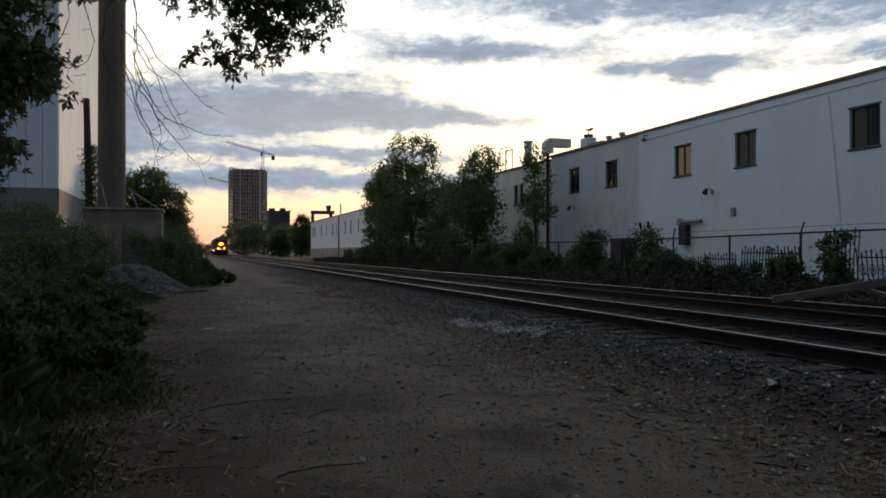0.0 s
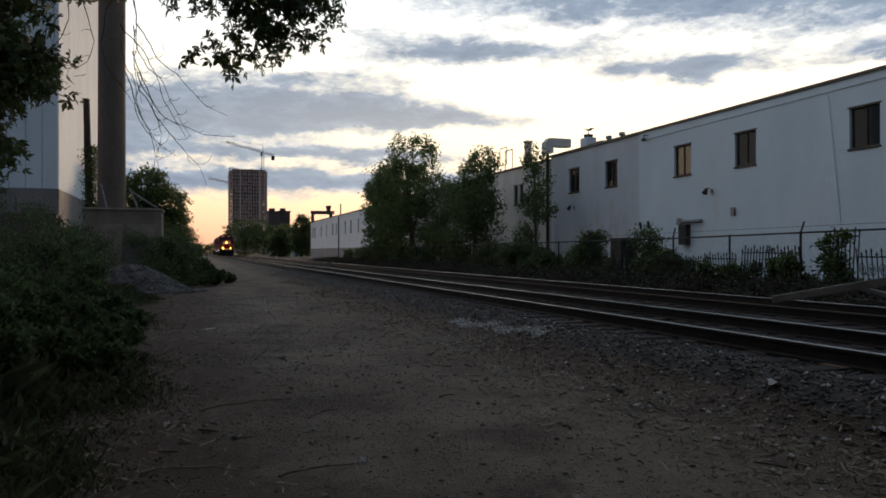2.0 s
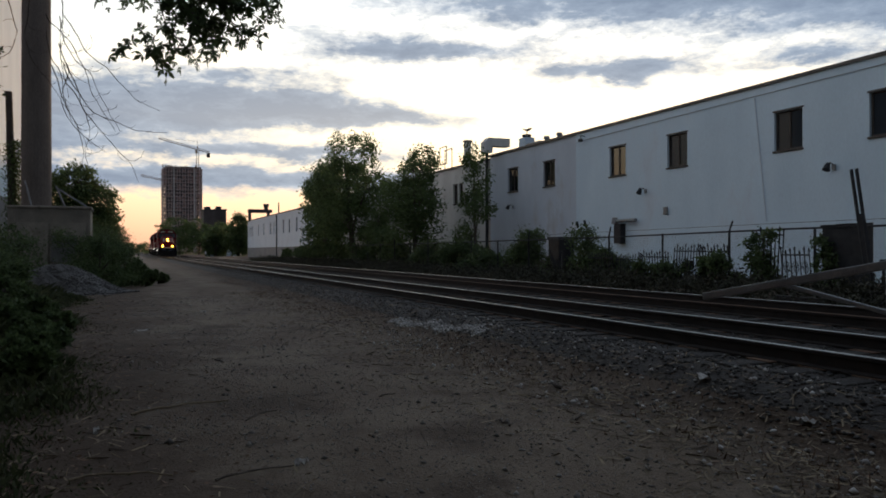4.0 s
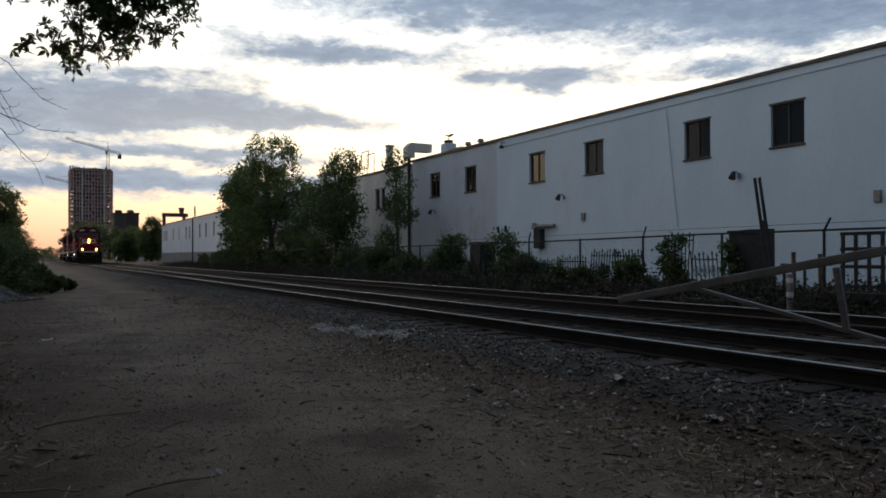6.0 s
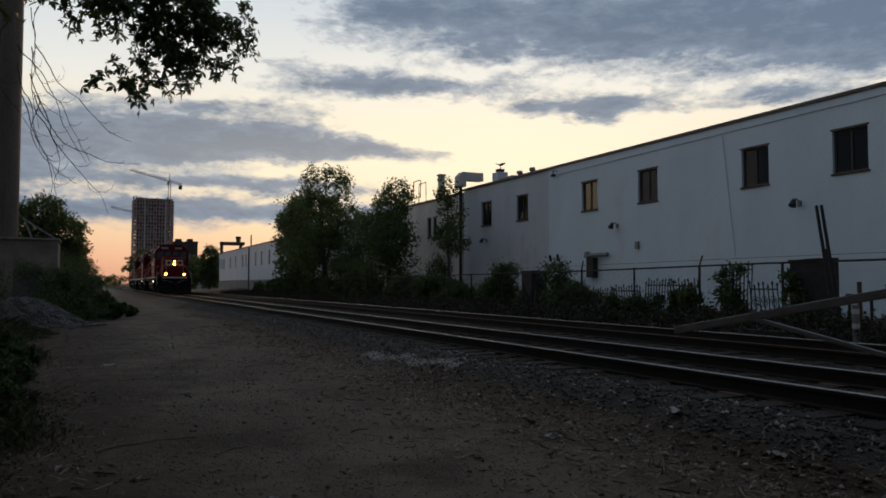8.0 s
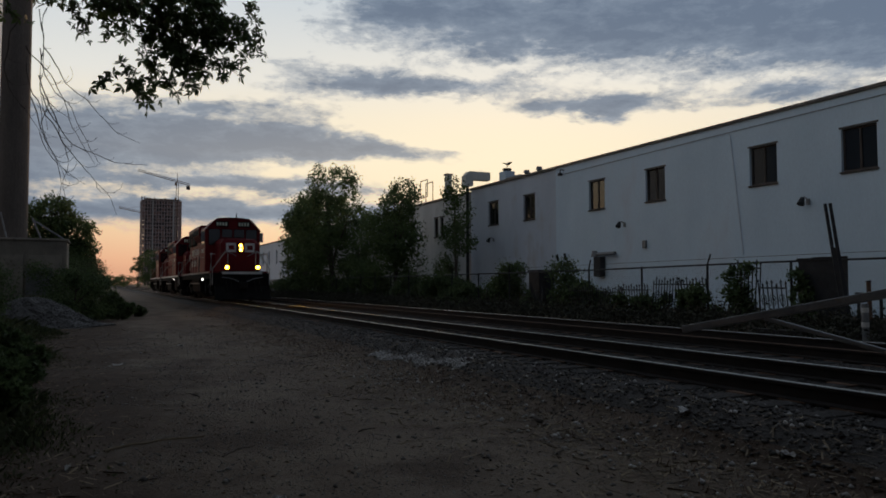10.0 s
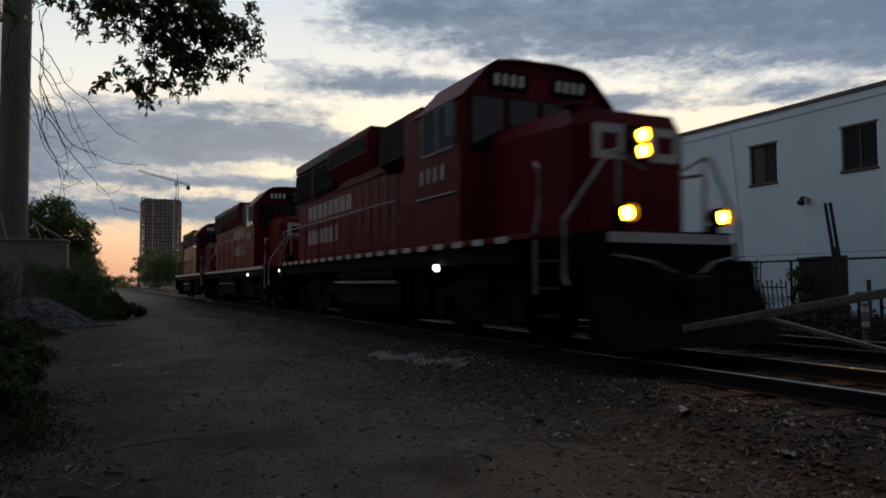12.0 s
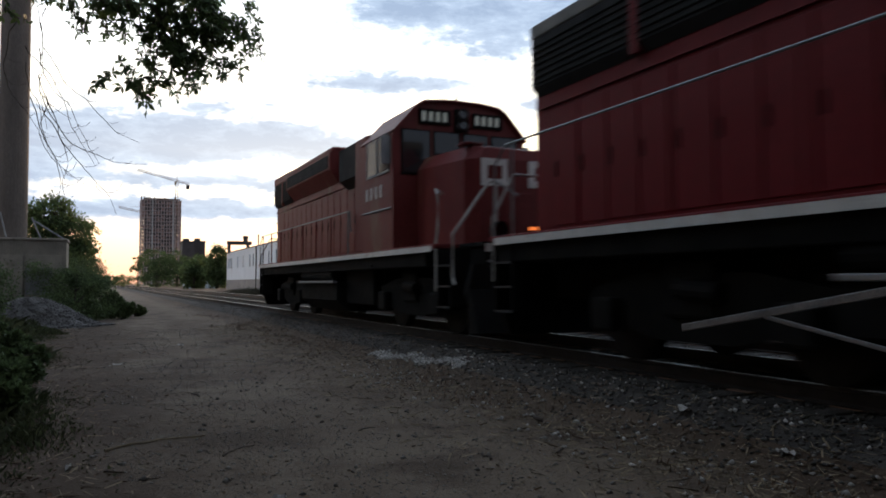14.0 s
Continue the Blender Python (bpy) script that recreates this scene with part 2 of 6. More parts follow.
M = {
    "dirt": material("packed_dirt", (0.112, 0.079, 0.054), (0.182, 0.139, 0.100), 0.95, 0.55, 0.8, fine=38, stain=(0.072, 0.049, 0.033), stain_scale=0.8, stain_at=0.50, depth=0.03, verge=(0.056, 0.034, 0.021)),
    "ballast": material("ballast_stone", (0.034, 0.028, 0.024), (0.062, 0.053, 0.046), 0.9, 3, 0.8, fine=24, depth=0.05),
    "stone": material("crushed_stone", (0.046, 0.042, 0.039), (0.104, 0.096, 0.088), 0.85, 4, 0.4, fine=40, island=0.55),
    "pale_stone": material("pale_stone", (0.30, 0.28, 0.26), (0.42, 0.40, 0.37), 0.85, 4, 0.4, fine=40, island=0.4),
    "rail_side": material("rusty_rail_web", (0.018, 0.014, 0.012), (0.03, 0.022, 0.018), 0.85, 5, 0.3, fine=80),
    "rail_top": material("polished_rail_head", (0.33, 0.31, 0.29), (0.45, 0.43, 0.4), 0.3, 8, 0.05, metal=1.0, fine=120),
    "tie": material("creosoted_wood", (0.022, 0.019, 0.017), (0.042, 0.036, 0.031), 0.9, 3, 0.5, fine=50, piece=0.3, stretch=(0.3, 3, 3)),
    "white_wall": material("white_painted_block", (0.535, 0.645, 0.73), (0.605, 0.715, 0.795), 0.75, 0.5, 0.06, fine=14, stain=(0.54, 0.60, 0.67), stain_scale=0.25, stain_at=0.6, depth=0.01, speck=0.05, stretch=(1, 1, 0.45)),
    "grey_wall": material("greyed_white_paint", (0.47, 0.52, 0.585), (0.54, 0.59, 0.65), 0.8, 0.6, 0.06, fine=14, stain=(0.42, 0.42, 0.43), stain_scale=0.35, stain_at=0.58, depth=0.01, speck=0.05, stretch=(1, 1, 0.45)),
    "tan_wall": material("weathered_cream_paint", (0.50, 0.50, 0.48), (0.62, 0.62, 0.60), 0.85, 0.8, 0.1, fine=14, stain=(0.25, 0.22, 0.2), stain_scale=0.5, stain_at=0.57, depth=0.01, speck=0.05, stretch=(1, 1, 0.45)),
    "roof": material("roofing_felt", (0.05, 0.05, 0.05), (0.08, 0.08, 0.08), 0.9, 2, 0.4),
    "flashing": material("dark_metal_flashing", (0.07, 0.065, 0.06), (0.11, 0.10, 0.09), 0.55, 3, 0.1, metal=0.4),
    "win_frame": material("brown_window_frame", (0.055, 0.045, 0.04), (0.08, 0.065, 0.055), 0.6, 6, 0.1),
    "curtain": material("brown_blind", (0.045, 0.032, 0.023), (0.085, 0.06, 0.042), 0.8, 3, 0.2, stretch=(1, 14, 0.4)),
    "dark_gap": material("dark_interior", (0.015, 0.015, 0.016), (0.025, 0.025, 0.026), 0.8, 3, 0.1),
    "steel": material("weathered_galvanised_steel", (0.17, 0.175, 0.18), (0.25, 0.255, 0.26), 0.5, 5, 0.15, metal=0.5, stain=(0.16, 0.12, 0.09), stain_at=0.62),
    "dark_steel": material("dark_painted_steel", (0.018, 0.019, 0.021), (0.032, 0.032, 0.035), 0.6, 5, 0.2, metal=0.2),
    "rust": material("rusted_steel", (0.10, 0.055, 0.035), (0.17, 0.10, 0.065), 0.85, 4, 0.3),
    "wood": material("weathered_timber", (0.07, 0.055, 0.045), (0.13, 0.105, 0.085), 0.85, 3, 0.5, fine=40, piece=0.25, stretch=(3, 3, 0.3)),
    "bark": material("grey_brown_bark", (0.05, 0.042, 0.036), (0.09, 0.075, 0.062), 0.95, 6, 0.8, fine=30, stretch=(2, 2, 0.4), depth=0.03),
    "leaf": material("green_leaf", (0.05, 0.08, 0.032), (0.08, 0.12, 0.045), 0.6, 1.2, 0, island=0.45, thin=0.3),
    "leaf_far": material("far_foliage", (0.07, 0.105, 0.042), (0.12, 0.165, 0.062), 0.7, 0.35, 0, island=0.4, thin=0.4),
    "bush": material("shrub_leaf", (0.062, 0.092, 0.038), (0.11, 0.15, 0.058), 0.65, 1.0, 0, island=0.5, thin=0.35),
    "grass": material("dry_green_grass", (0.045, 0.058, 0.024), (0.085, 0.088, 0.042), 0.75, 1.0, 0, island=0.5, thin=0.3),
    "straw": material("dry_straw_litter", (0.14, 0.105, 0.068), (0.22, 0.17, 0.11), 0.85, 3, 0, island=0.5),
    "red": material("dark_red_loco_paint", (0.112, 0.0065, 0.0095), (0.148, 0.009, 0.0125), 0.52, 0.9, 0.08, fine=25, stain=(0.085, 0.016, 0.015), stain_scale=0.8, stain_at=0.58, spec=0.12, stretch=(1, 1, 0.4)),
    "red_old": material("faded_red_loco_paint", (0.105, 0.016, 0.016), (0.145, 0.03, 0.027), 0.5, 0.8, 0.1, fine=25, stain=(0.17, 0.10, 0.065), stain_scale=0.7, stain_at=0.57, spec=0.15, stretch=(1, 1, 0.35)),
    "wheel": material("oily_wheel_steel", (0.012, 0.011, 0.010), (0.02, 0.018, 0.016), 0.7, 4, 0.2, spec=0.08),
    "black": material("black_underframe", (0.007, 0.007, 0.007), (0.014, 0.013, 0.012), 0.8, 2, 0.3, fine=30, spec=0.06),
    "grille": material("black_radiator_grille", (0.02, 0.02, 0.021), (0.035, 0.035, 0.036), 0.8, 3, 0.6, fine=70, depth=0.02, spec=0.08),
    "rail_paint": material("dull_rail_paint", (0.30, 0.28, 0.26), (0.40, 0.38, 0.35), 0.55, 6, 0.05),
    # Lightened with the tower's concrete: distance haze is put into the colour.
    "brick_infill": material("brown_infill", (0.30, 0.18, 0.15), (0.40, 0.26, 0.22), 0.9, 0.3, 0.1, fine=4),
    "dead_leaf": material("dead_leaf", (0.10, 0.062, 0.038), (0.17, 0.11, 0.07), 0.85, 3, 0, island=0.5),
    "grit": material("pale_grit", (0.12, 0.11, 0.10), (0.22, 0.20, 0.18), 0.9, 5, 0.2, island=0.5),
    "heap": material("grey_heap_stone", (0.085, 0.08, 0.076), (0.15, 0.142, 0.135), 0.9, 4, 0.3, island=0.4),
    "white_paint": material("worn_white_paint", (0.50, 0.48, 0.45), (0.64, 0.62, 0.59), 0.6, 4, 0.05, stain=(0.36, 0.26, 0.22), stain_scale=2.0, stain_at=0.56),
    "number_paint": material("pale_number_paint", (0.62, 0.62, 0.50), (0.7, 0.7, 0.58), 0.6, 4, 0.02),
    "lamp_warm": material("headlamp_lens", (0.9, 0.85, 0.7), (0.9, 0.85, 0.7), 0.2, 5, 0, emit=(1.0, 0.40, 0.009), power=200.0),
    "lamp_small": material("ground_lamp_lens", (0.9, 0.9, 0.85), (0.9, 0.9, 0.85), 0.2, 5, 0, emit=(1.0, 0.95, 0.85), power=6.0),
    "lamp_red": material("amber_marker_lens", (0.5, 0.1, 0.03), (0.5, 0.1, 0.03), 0.3, 5, 0, emit=(1.0, 0.22, 0.05), power=0.5),
    # Pale and pinkish: the tower's warm distance haze is put into the colour.
    "concrete": material("hazy_concrete", (0.46, 0.37, 0.35), (0.56, 0.46, 0.43), 0.9, 0.3, 0.2, fine=4),
    "concrete_pole": material("stained_concrete_column", (0.105, 0.088, 0.077), (0.15, 0.125, 0.11), 0.9, 1.2, 0.4, fine=25, stretch=(1, 1, 0.25)),
    "bar_steel": material("barrier_steel", (0.12, 0.122, 0.125), (0.18, 0.182, 0.185), 0.45, 5, 0.15, metal=0.5),
    "dim_wall": material("dark_grey_wall", (0.15, 0.15, 0.155), (0.21, 0.205, 0.205), 0.85, 0.6, 0.15, fine=14),
    "shed": material("corrugated_shed_sheet", (0.21, 0.185, 0.155), (0.30, 0.265, 0.22), 0.75, 1.5, 0.2, metal=0.2, stain=(0.09, 0.06, 0.045), stain_at=0.56),
    "crane": material("crane_paint", (0.22, 0.14, 0.08), (0.28, 0.18, 0.10), 0.6, 1, 0.1),
    "far_block": material("far_dark_wall", (0.07, 0.06, 0.06), (0.1, 0.09, 0.085), 0.9, 0.2, 0.1, fine=5),
}


def glass_material():
    m = bpy.data.materials.new("window_glass")
    m.use_nodes = True
    b = m.node_tree.nodes["Principled BSDF"]
    b.inputs["Base Color"].default_value = (0.02, 0.022, 0.025, 1)
    b.inputs["Roughness"].default_value = 0.06
    b.inputs["Transmission Weight"].default_value = 0.35
    b.inputs["IOR"].default_value = 1.5
    return m


M["glass"] = glass_material()


# ---- mesh helpers ----
class Geo:
    """Collects points and faces of one mesh."""

    def __init__(self):
        self.v, self.f = [], []

    def add(self, pts, faces):
        k = len(self.v)
        self.v += [tuple(p) for p in pts]
        self.f += [tuple(i + k for i in q) for q in faces]
        return self

    def box(self, x0, x1, y0, y1, z0, z1, bev=0.0, m=None):
        if bev <= 0:
            pts = [(x, y, z) for x in (x0, x1) for y in (y0, y1) for z in (z0, z1)]
            fs = [(0, 1, 3, 2), (4, 6, 7, 5), (0, 4, 5, 1), (2, 3, 7, 6), (0, 2, 6, 4), (1, 5, 7, 3)]
        else:
            b = bmesh.new()
            bmesh.ops.create_cube(b, size=1.0)
            for q in b.verts:
                q.co = ((x0 + x1) / 2 + q.co.x * (x1 - x0), (y0 + y1) / 2 + q.co.y * (y1 - y0), (z0 + z1) / 2 + q.co.z * (z1 - z0))
            bmesh.ops.bevel(b, geom=b.edges[:], offset=bev, segments=2, affect="EDGES", profile=0.5)
            b.verts.index_update()
            pts = [q.co.copy() for q in b.verts]
            fs = [tuple(q.index for q in f.verts) for f in b.faces]
            b.free()
        if m is not None:
            pts = [m @ Vector(p) for p in pts]
        return self.add(pts, fs)

    def cyl(self, p0, p1, r0, r1=None, n=10, caps=True):
        r1 = r0 if r1 is None else r1
        a, b = Vector(p0), Vector(p1)
        q = (b - a).to_track_quat("Z", "Y")
        pts = []
        for c, r in ((a, r0), (b, r1)):
            for i in range(n):
                t = 2 * math.pi * i / n
                pts.append(c + q @ Vector((r * math.cos(t), r * math.sin(t), 0)))
        fs = [(i, (i + 1) % n, n + (i + 1) % n, n + i) for i in range(n)]
        if caps:
            fs += [tuple(range(n - 1, -1, -1)), tuple(range(n, 2 * n))]
        return self.add(pts, fs)

    def tube(self, path, r, n=6, r_end=None):
        path = [Vector(p) for p in path]
        r_end = r if r_end is None else r_end
        pts, fs = [], []
        for k, p in enumerate(path):
            d = (path[min(k + 1, len(path) - 1)] - path[max(k - 1, 0)])
            q = d.to_track_quat("Z", "Y")
            rr = r + (r_end - r) * k / (len(path) - 1)
            for i in range(n):
                t = 2 * math.pi * i / n
                pts.append(p + q @ Vector((rr * math.cos(t), rr * math.sin(t), 0)))
        for k in range(len(path) - 1):
            for i in range(n):
                j = (i + 1) % n
                fs.append((k * n + i, k * n + j, (k + 1) * n + j, (k + 1) * n + i))
        fs += [tuple(range(n - 1, -1, -1)), tuple(range((len(path) - 1) * n, len(path) * n))]
        return self.add(pts, fs)

    def prism(self, outline, axis, a, b):
        """An outline of (u, w) pushed along an axis from a to b: x: (y, z), y: (x, z), z: (x, y)."""
        def at3(u, w, s):
            return {"x": (s, u, w), "y": (u, s, w), "z": (u, w, s)}[axis]
        n = len(outline)
        pts = [at3(u, w, a) for u, w in outline] + [at3(u, w, b) for u, w in outline]
        fs = [(i, (i + 1) % n, n + (i + 1) % n, n + i) for i in range(n)] + [tuple(range(n - 1, -1, -1)), tuple(range(n, 2 * n))]
        return self.add(pts, fs)

    def weld(self):
        """Join points that lie on one another."""
        seen, remap, pts = {}, [], []
        for p in self.v:
            k = tuple(round(c, 4) for c in p)
            if k not in seen:
                seen[k] = len(pts)
                pts.append(p)
            remap.append(seen[k])
        self.v, self.f = pts, [tuple(remap[i] for i in f) for f in self.f]
        return self

    def mesh(self, name, mat):
        me = bpy.data.meshes.new(name)
        me.from_pydata([tuple(p) for p in self.v], [], self.f)
        b = bmesh.new()
        b.from_mesh(me)
        bmesh.ops.recalc_face_normals(b, faces=b.faces)
        b.to_mesh(me)
        b.free()
        me.materials.append(mat)
        return me


def part(name, g, mat, parent=None, label=""):
    ob = new(name, g.mesh(name, mat) if isinstance(g, Geo) else g)
    ob.parent = parent
    return tagged(ob, label)


def thing(name, label, category, at=(0, 0, 0), group="", kind="", rz=0):
    ob = new(name)
    ob.empty_display_size = 0.2
    ob.matrix_basis = pose(*at, 0, 0, rz)
    return tagged(ob, label, category, group, kind)


def solid(name, g, mat, label, category, group="", kind=""):
    return tagged(new(name, g.mesh(name, mat)), label, category, group, kind)


def cards(name, P, mat):
    """One mesh of four-cornered leaves, blades or flakes; P has the shape (n, 4, 3)."""
    n = len(P)
    me = bpy.data.meshes.new(name)
    me.vertices.add(n * 4)
    me.vertices.foreach_set("co", np.asarray(P, dtype=np.float32).ravel())
    me.loops.add(n * 4)
    me.loops.foreach_set("vertex_index", np.arange(n * 4, dtype=np.int32))
    me.polygons.add(n)
    me.polygons.foreach_set("loop_start", np.arange(n, dtype=np.int32) * 4)
    me.polygons.foreach_set("loop_total", np.full(n, 4, dtype=np.int32))
    me.update()
    me.validate()
    me.materials.append(mat)
    return me


def leaf_cards(c, size, rs, droop=0.3, slim=0.45):
    """Folded leaves at the places c."""
    n = len(c)
    d = rs.normal(size=(n, 3))
    d[:, 2] -= droop
    d /= np.linalg.norm(d, axis=1)[:, None]
    s = np.cross(d, rs.normal(size=(n, 3)))
    s /= np.linalg.norm(s, axis=1)[:, None] + 1e-9
    u = np.cross(s, d)
    ln = size * rs.uniform(0.6, 1.3, (n, 1))
    w = ln * slim * 0.5
    bend = u * ln * 0.12
    return np.stack([c, c + d * ln * 0.45 + s * w + bend, c + d * ln, c + d * ln * 0.45 - s * w + bend], axis=1)


def lobed_cards(c, size, rs, droop=0.7):
    """Pointed three-lobed leaves at the places c: a long middle lobe and two shorter ones."""
    n = len(c)
    d = rs.normal(size=(n, 3))
    d[:, 2] -= droop
    d /= np.linalg.norm(d, axis=1)[:, None]
    s = np.cross(d, rs.normal(size=(n, 3)))
    s /= np.linalg.norm(s, axis=1)[:, None] + 1e-9
    u = np.cross(s, d)
    ln = size * rs.uniform(0.6, 1.25, (n, 1))
    out = []
    for a, k in ((0.0, 1.0), (0.95, 0.72), (-0.95, 0.72)):
        e, f = d * math.cos(a) + s * math.sin(a), s * math.cos(a) - d * math.sin(a)
        w = ln * k * 0.21
        out.append(np.stack([c, c + e * ln * k * 0.5 + f * w + u * ln * 0.08, c + e * ln * k, c + e * ln * k * 0.5 - f * w + u * ln * 0.08], axis=1))
    return np.concatenate(out)


def clump_points(blobs, n, rs, per=40, spread=0.12):
    """Places for leaves: clumps set unevenly in the outer half of each blob (cx, cy, cz, rx, ry, rz)."""
    vol = np.array([b[3] * b[4] * b[5] for b in blobs]) ** 0.7
    out = []
    for b, share in zip(blobs, vol / vol.sum()):
        k = max(3, int(n * share / per))
        d = rs.normal(size=(k, 3))
        d /= np.linalg.norm(d, axis=1)[:, None]
        rad = rs.uniform(0.35, 1.08, (k, 1)) ** 0.6
        cc = np.array(b[:3]) + d * rad * np.array(b[3:])
        pts = np.repeat(cc, per, axis=0) + rs.normal(size=(k * per, 3)) * np.array(b[3:]) * spread
        out.append(pts)
    return np.concatenate(out)


def tree(name, base, blobs, n, size, label, trunk_r=0.12, mat="leaf_far", seed=1, per=40, spread=0.13, category="tree", slim=0.5, group="", droop=0.3):
    """A tapered trunk, a limb to every mass of the crown, and a crown of single leaves; blobs are in the tree's own space."""
    rs = np.random.RandomState(seed)
    t = thing(name, label, category, base, group)
    g = Geo()
    top = max(b[2] for b in blobs)
    mid = np.mean([b[:2] for b in blobs], axis=0)
    spine = [(0, 0, -0.15), (mid[0] * 0.15 + rs.normal() * 0.05, mid[1] * 0.15, top * 0.3), (mid[0] * 0.5, mid[1] * 0.5, top * 0.6), (mid[0], mid[1], top)]
    g.tube(spine, trunk_r, 9, trunk_r * 0.3)
    for b in blobs:
        s = spine[1] if b[2] < top * 0.75 else spine[2]
        e = (b[0], b[1], b[2])
        m = tuple((s[i] * 0.5 + e[i] * 0.5) + (0.15 * b[5] if i == 2 else rs.normal() * 0.05) for i in range(3))
        g.tube([s, m, e], trunk_r * 0.45, 6, trunk_r * 0.12)
        for _ in range(5):
            d = rs.normal(size=3)
            d = d / np.linalg.norm(d) * np.array(b[3:]) * 0.9
            g.tube([e, tuple(np.array(e) + d * 0.5 + [0, 0, 0.05 * b[5]]), tuple(np.array(e) + d)], trunk_r * 0.14, 4, trunk_r * 0.04)
    part("trunk", g, M["bark"], t)
    part("crown", cards("crown", leaf_cards(clump_points(blobs, n, rs, per, spread), size, rs, slim=slim, droop=droop), M[mat]), None, t)
    return t


def blob_row(rs, k, x, y, z, sx, sy, sz, r0, r1):
    return [(x + rs.uniform(-sx, sx), y + rs.uniform(-sy, sy), z + rs.uniform(-sz, sz)) + (lambda r: (r, r, r * 0.85))(rs.uniform(r0, r1)) for _ in range(k)]


# ---- ground ----
GROUND_Z = -0.45
TRACK_X, TRACK2_X = 6.7, 10.22


def bed_height(x, y):
    """Height of the ground: dirt lane, ballast bed of the two tracks, verge before the fence, bank with weeds on the other side."""
    h = np.full_like(x, GROUND_Z)
    bed = np.clip((x - 4.35) / 0.95, 0, 1) * np.clip((13.0 - x) / 1.0, 0, 1)
    bed = bed * bed * (3 - 2 * bed)
    h = h + bed * (0.262)
    h = h + np.clip((x - 13.0) / 4.0, 0, 1) * 0.3
    h = h + np.clip((-x - 1.5) / 4.0, 0, 1) * 0.35 * np.clip(y / 8.0, 0, 1)
    return h


def steps(a, fine, b, far, grow=1.35):
    out, s, v = list(np.arange(a, b + 1e-6, fine)), fine, b
    while v < far:
        s *= grow
        v += s
        out.append(v)
    return out


def make_ground():
    xs = sorted([-v for v in steps(10.0, 0.2, 10.0, 3000)][1:]) + steps(-10.0, 0.2, 14.0, 3000)
    ys = sorted([-v for v in steps(0.0, 0.2, 0.0, 2500)][1:]) + steps(0.0, 0.2, 34.0, 4000)
    X, Y = np.meshgrid(np.array(xs), np.array(ys), indexing="ij")
    Z = bed_height(X, Y)
    near = (np.abs(X) < 20) & (Y > -5) & (Y < 60)
    flat = near & (X > 4.6) & (X < 12.6)
    for i, j in zip(*np.nonzero(near)):
        p = Vector((X[i, j], Y[i, j], 0))
        k = 0.25 if flat[i, j] else 1.0
        Z[i, j] += k * (0.045 * noise.noise(p * 0.45) + 0.022 * noise.noise(p * 1.7) + 0.008 * noise.noise(p * 5.0))
    nx, ny = X.shape
    V = np.stack([X, Y, Z], -1).reshape(-1, 3)
    idx = np.arange(nx * ny).reshape(nx, ny)
    F = np.stack([idx[:-1, :-1], idx[1:, :-1], idx[1:, 1:], idx[:-1, 1:]], -1).reshape(-1, 4)
    me = bpy.data.meshes.new("ground")
    me.from_pydata(V.tolist(), [], F.tolist())
    me.materials.append(M["dirt"])
    me.materials.append(M["ballast"])
    cx = (X[:-1, :-1] + X[1:, 1:]) / 2
    me.polygons.foreach_set("material_index", ((cx > 4.7) & (cx < 13.2)).astype(np.int32).ravel())
    me.polygons.foreach_set("use_smooth", np.ones(len(F), dtype=bool))
    tagged(new("ground", me), "packed dirt lane beside a dark crushed-stone railway bed", "ground", kind="structure")


make_ground()


def rail_outline(x):
    """Foot, web and head of a rail, head at z = 0."""
    return [(x - 0.07, -0.17), (x + 0.07, -0.17), (x + 0.07, -0.155), (x + 0.012, -0.14), (x + 0.012, -0.045), (x + 0.036, -0.035),
            (x + 0.036, -0.006), (x - 0.036, -0.006), (x - 0.036, -0.035), (x - 0.012, -0.045), (x - 0.012, -0.14), (x - 0.07, -0.155)]


def make_track(x, label, bright):
    t = thing("railway_track", label, "railway track", (x, 0, 0), "railway tracks", "structure")
    for s in (-0.7525, 0.7525):
        r = part("rail", Geo().prism(rail_outline(s), "y", -40, 420), M["rail_side"], t)
        part("rail_head", Geo().prism([(s - 0.022, -0.0055), (s + 0.022, -0.0055), (s + 0.019, 0.0), (s - 0.019, 0.0)], "y", -40, 420), M["rail_top"] if bright or s > 0 else M["rust"], r, "worn steel running surface")
    return t


tracks = [make_track(TRACK_X, "single railway track with worn bright rails on dark ties", True),
          make_track(TRACK2_X, "second railway track with rusty rails beside the first", False)]


# ---- buildings along the fence ----
WALL_X, EAVES = 22.0, 7.18


def wall_with_openings(y0, y1, z0, z1, holes, x0, x1):
    """A wall along the track between x0 and x1 thick, with openings (ya, yb, za, zb) that go through it."""
    g = Geo()
    cuts = sorted({y0, y1, *[h[0] for h in holes], *[h[1] for h in holes]})
    for a, b in zip(cuts, cuts[1:]):
        hs = sorted([h for h in holes if h[0] <= a + 1e-6 and h[1] >= b - 1e-6], key=lambda h: h[2])
        z = z0
        for h in hs:
            g.box(x0, x1, a, b, z, h[2])
            z = h[3]
        g.box(x0, x1, a, b, z, z1)
    return g.weld()


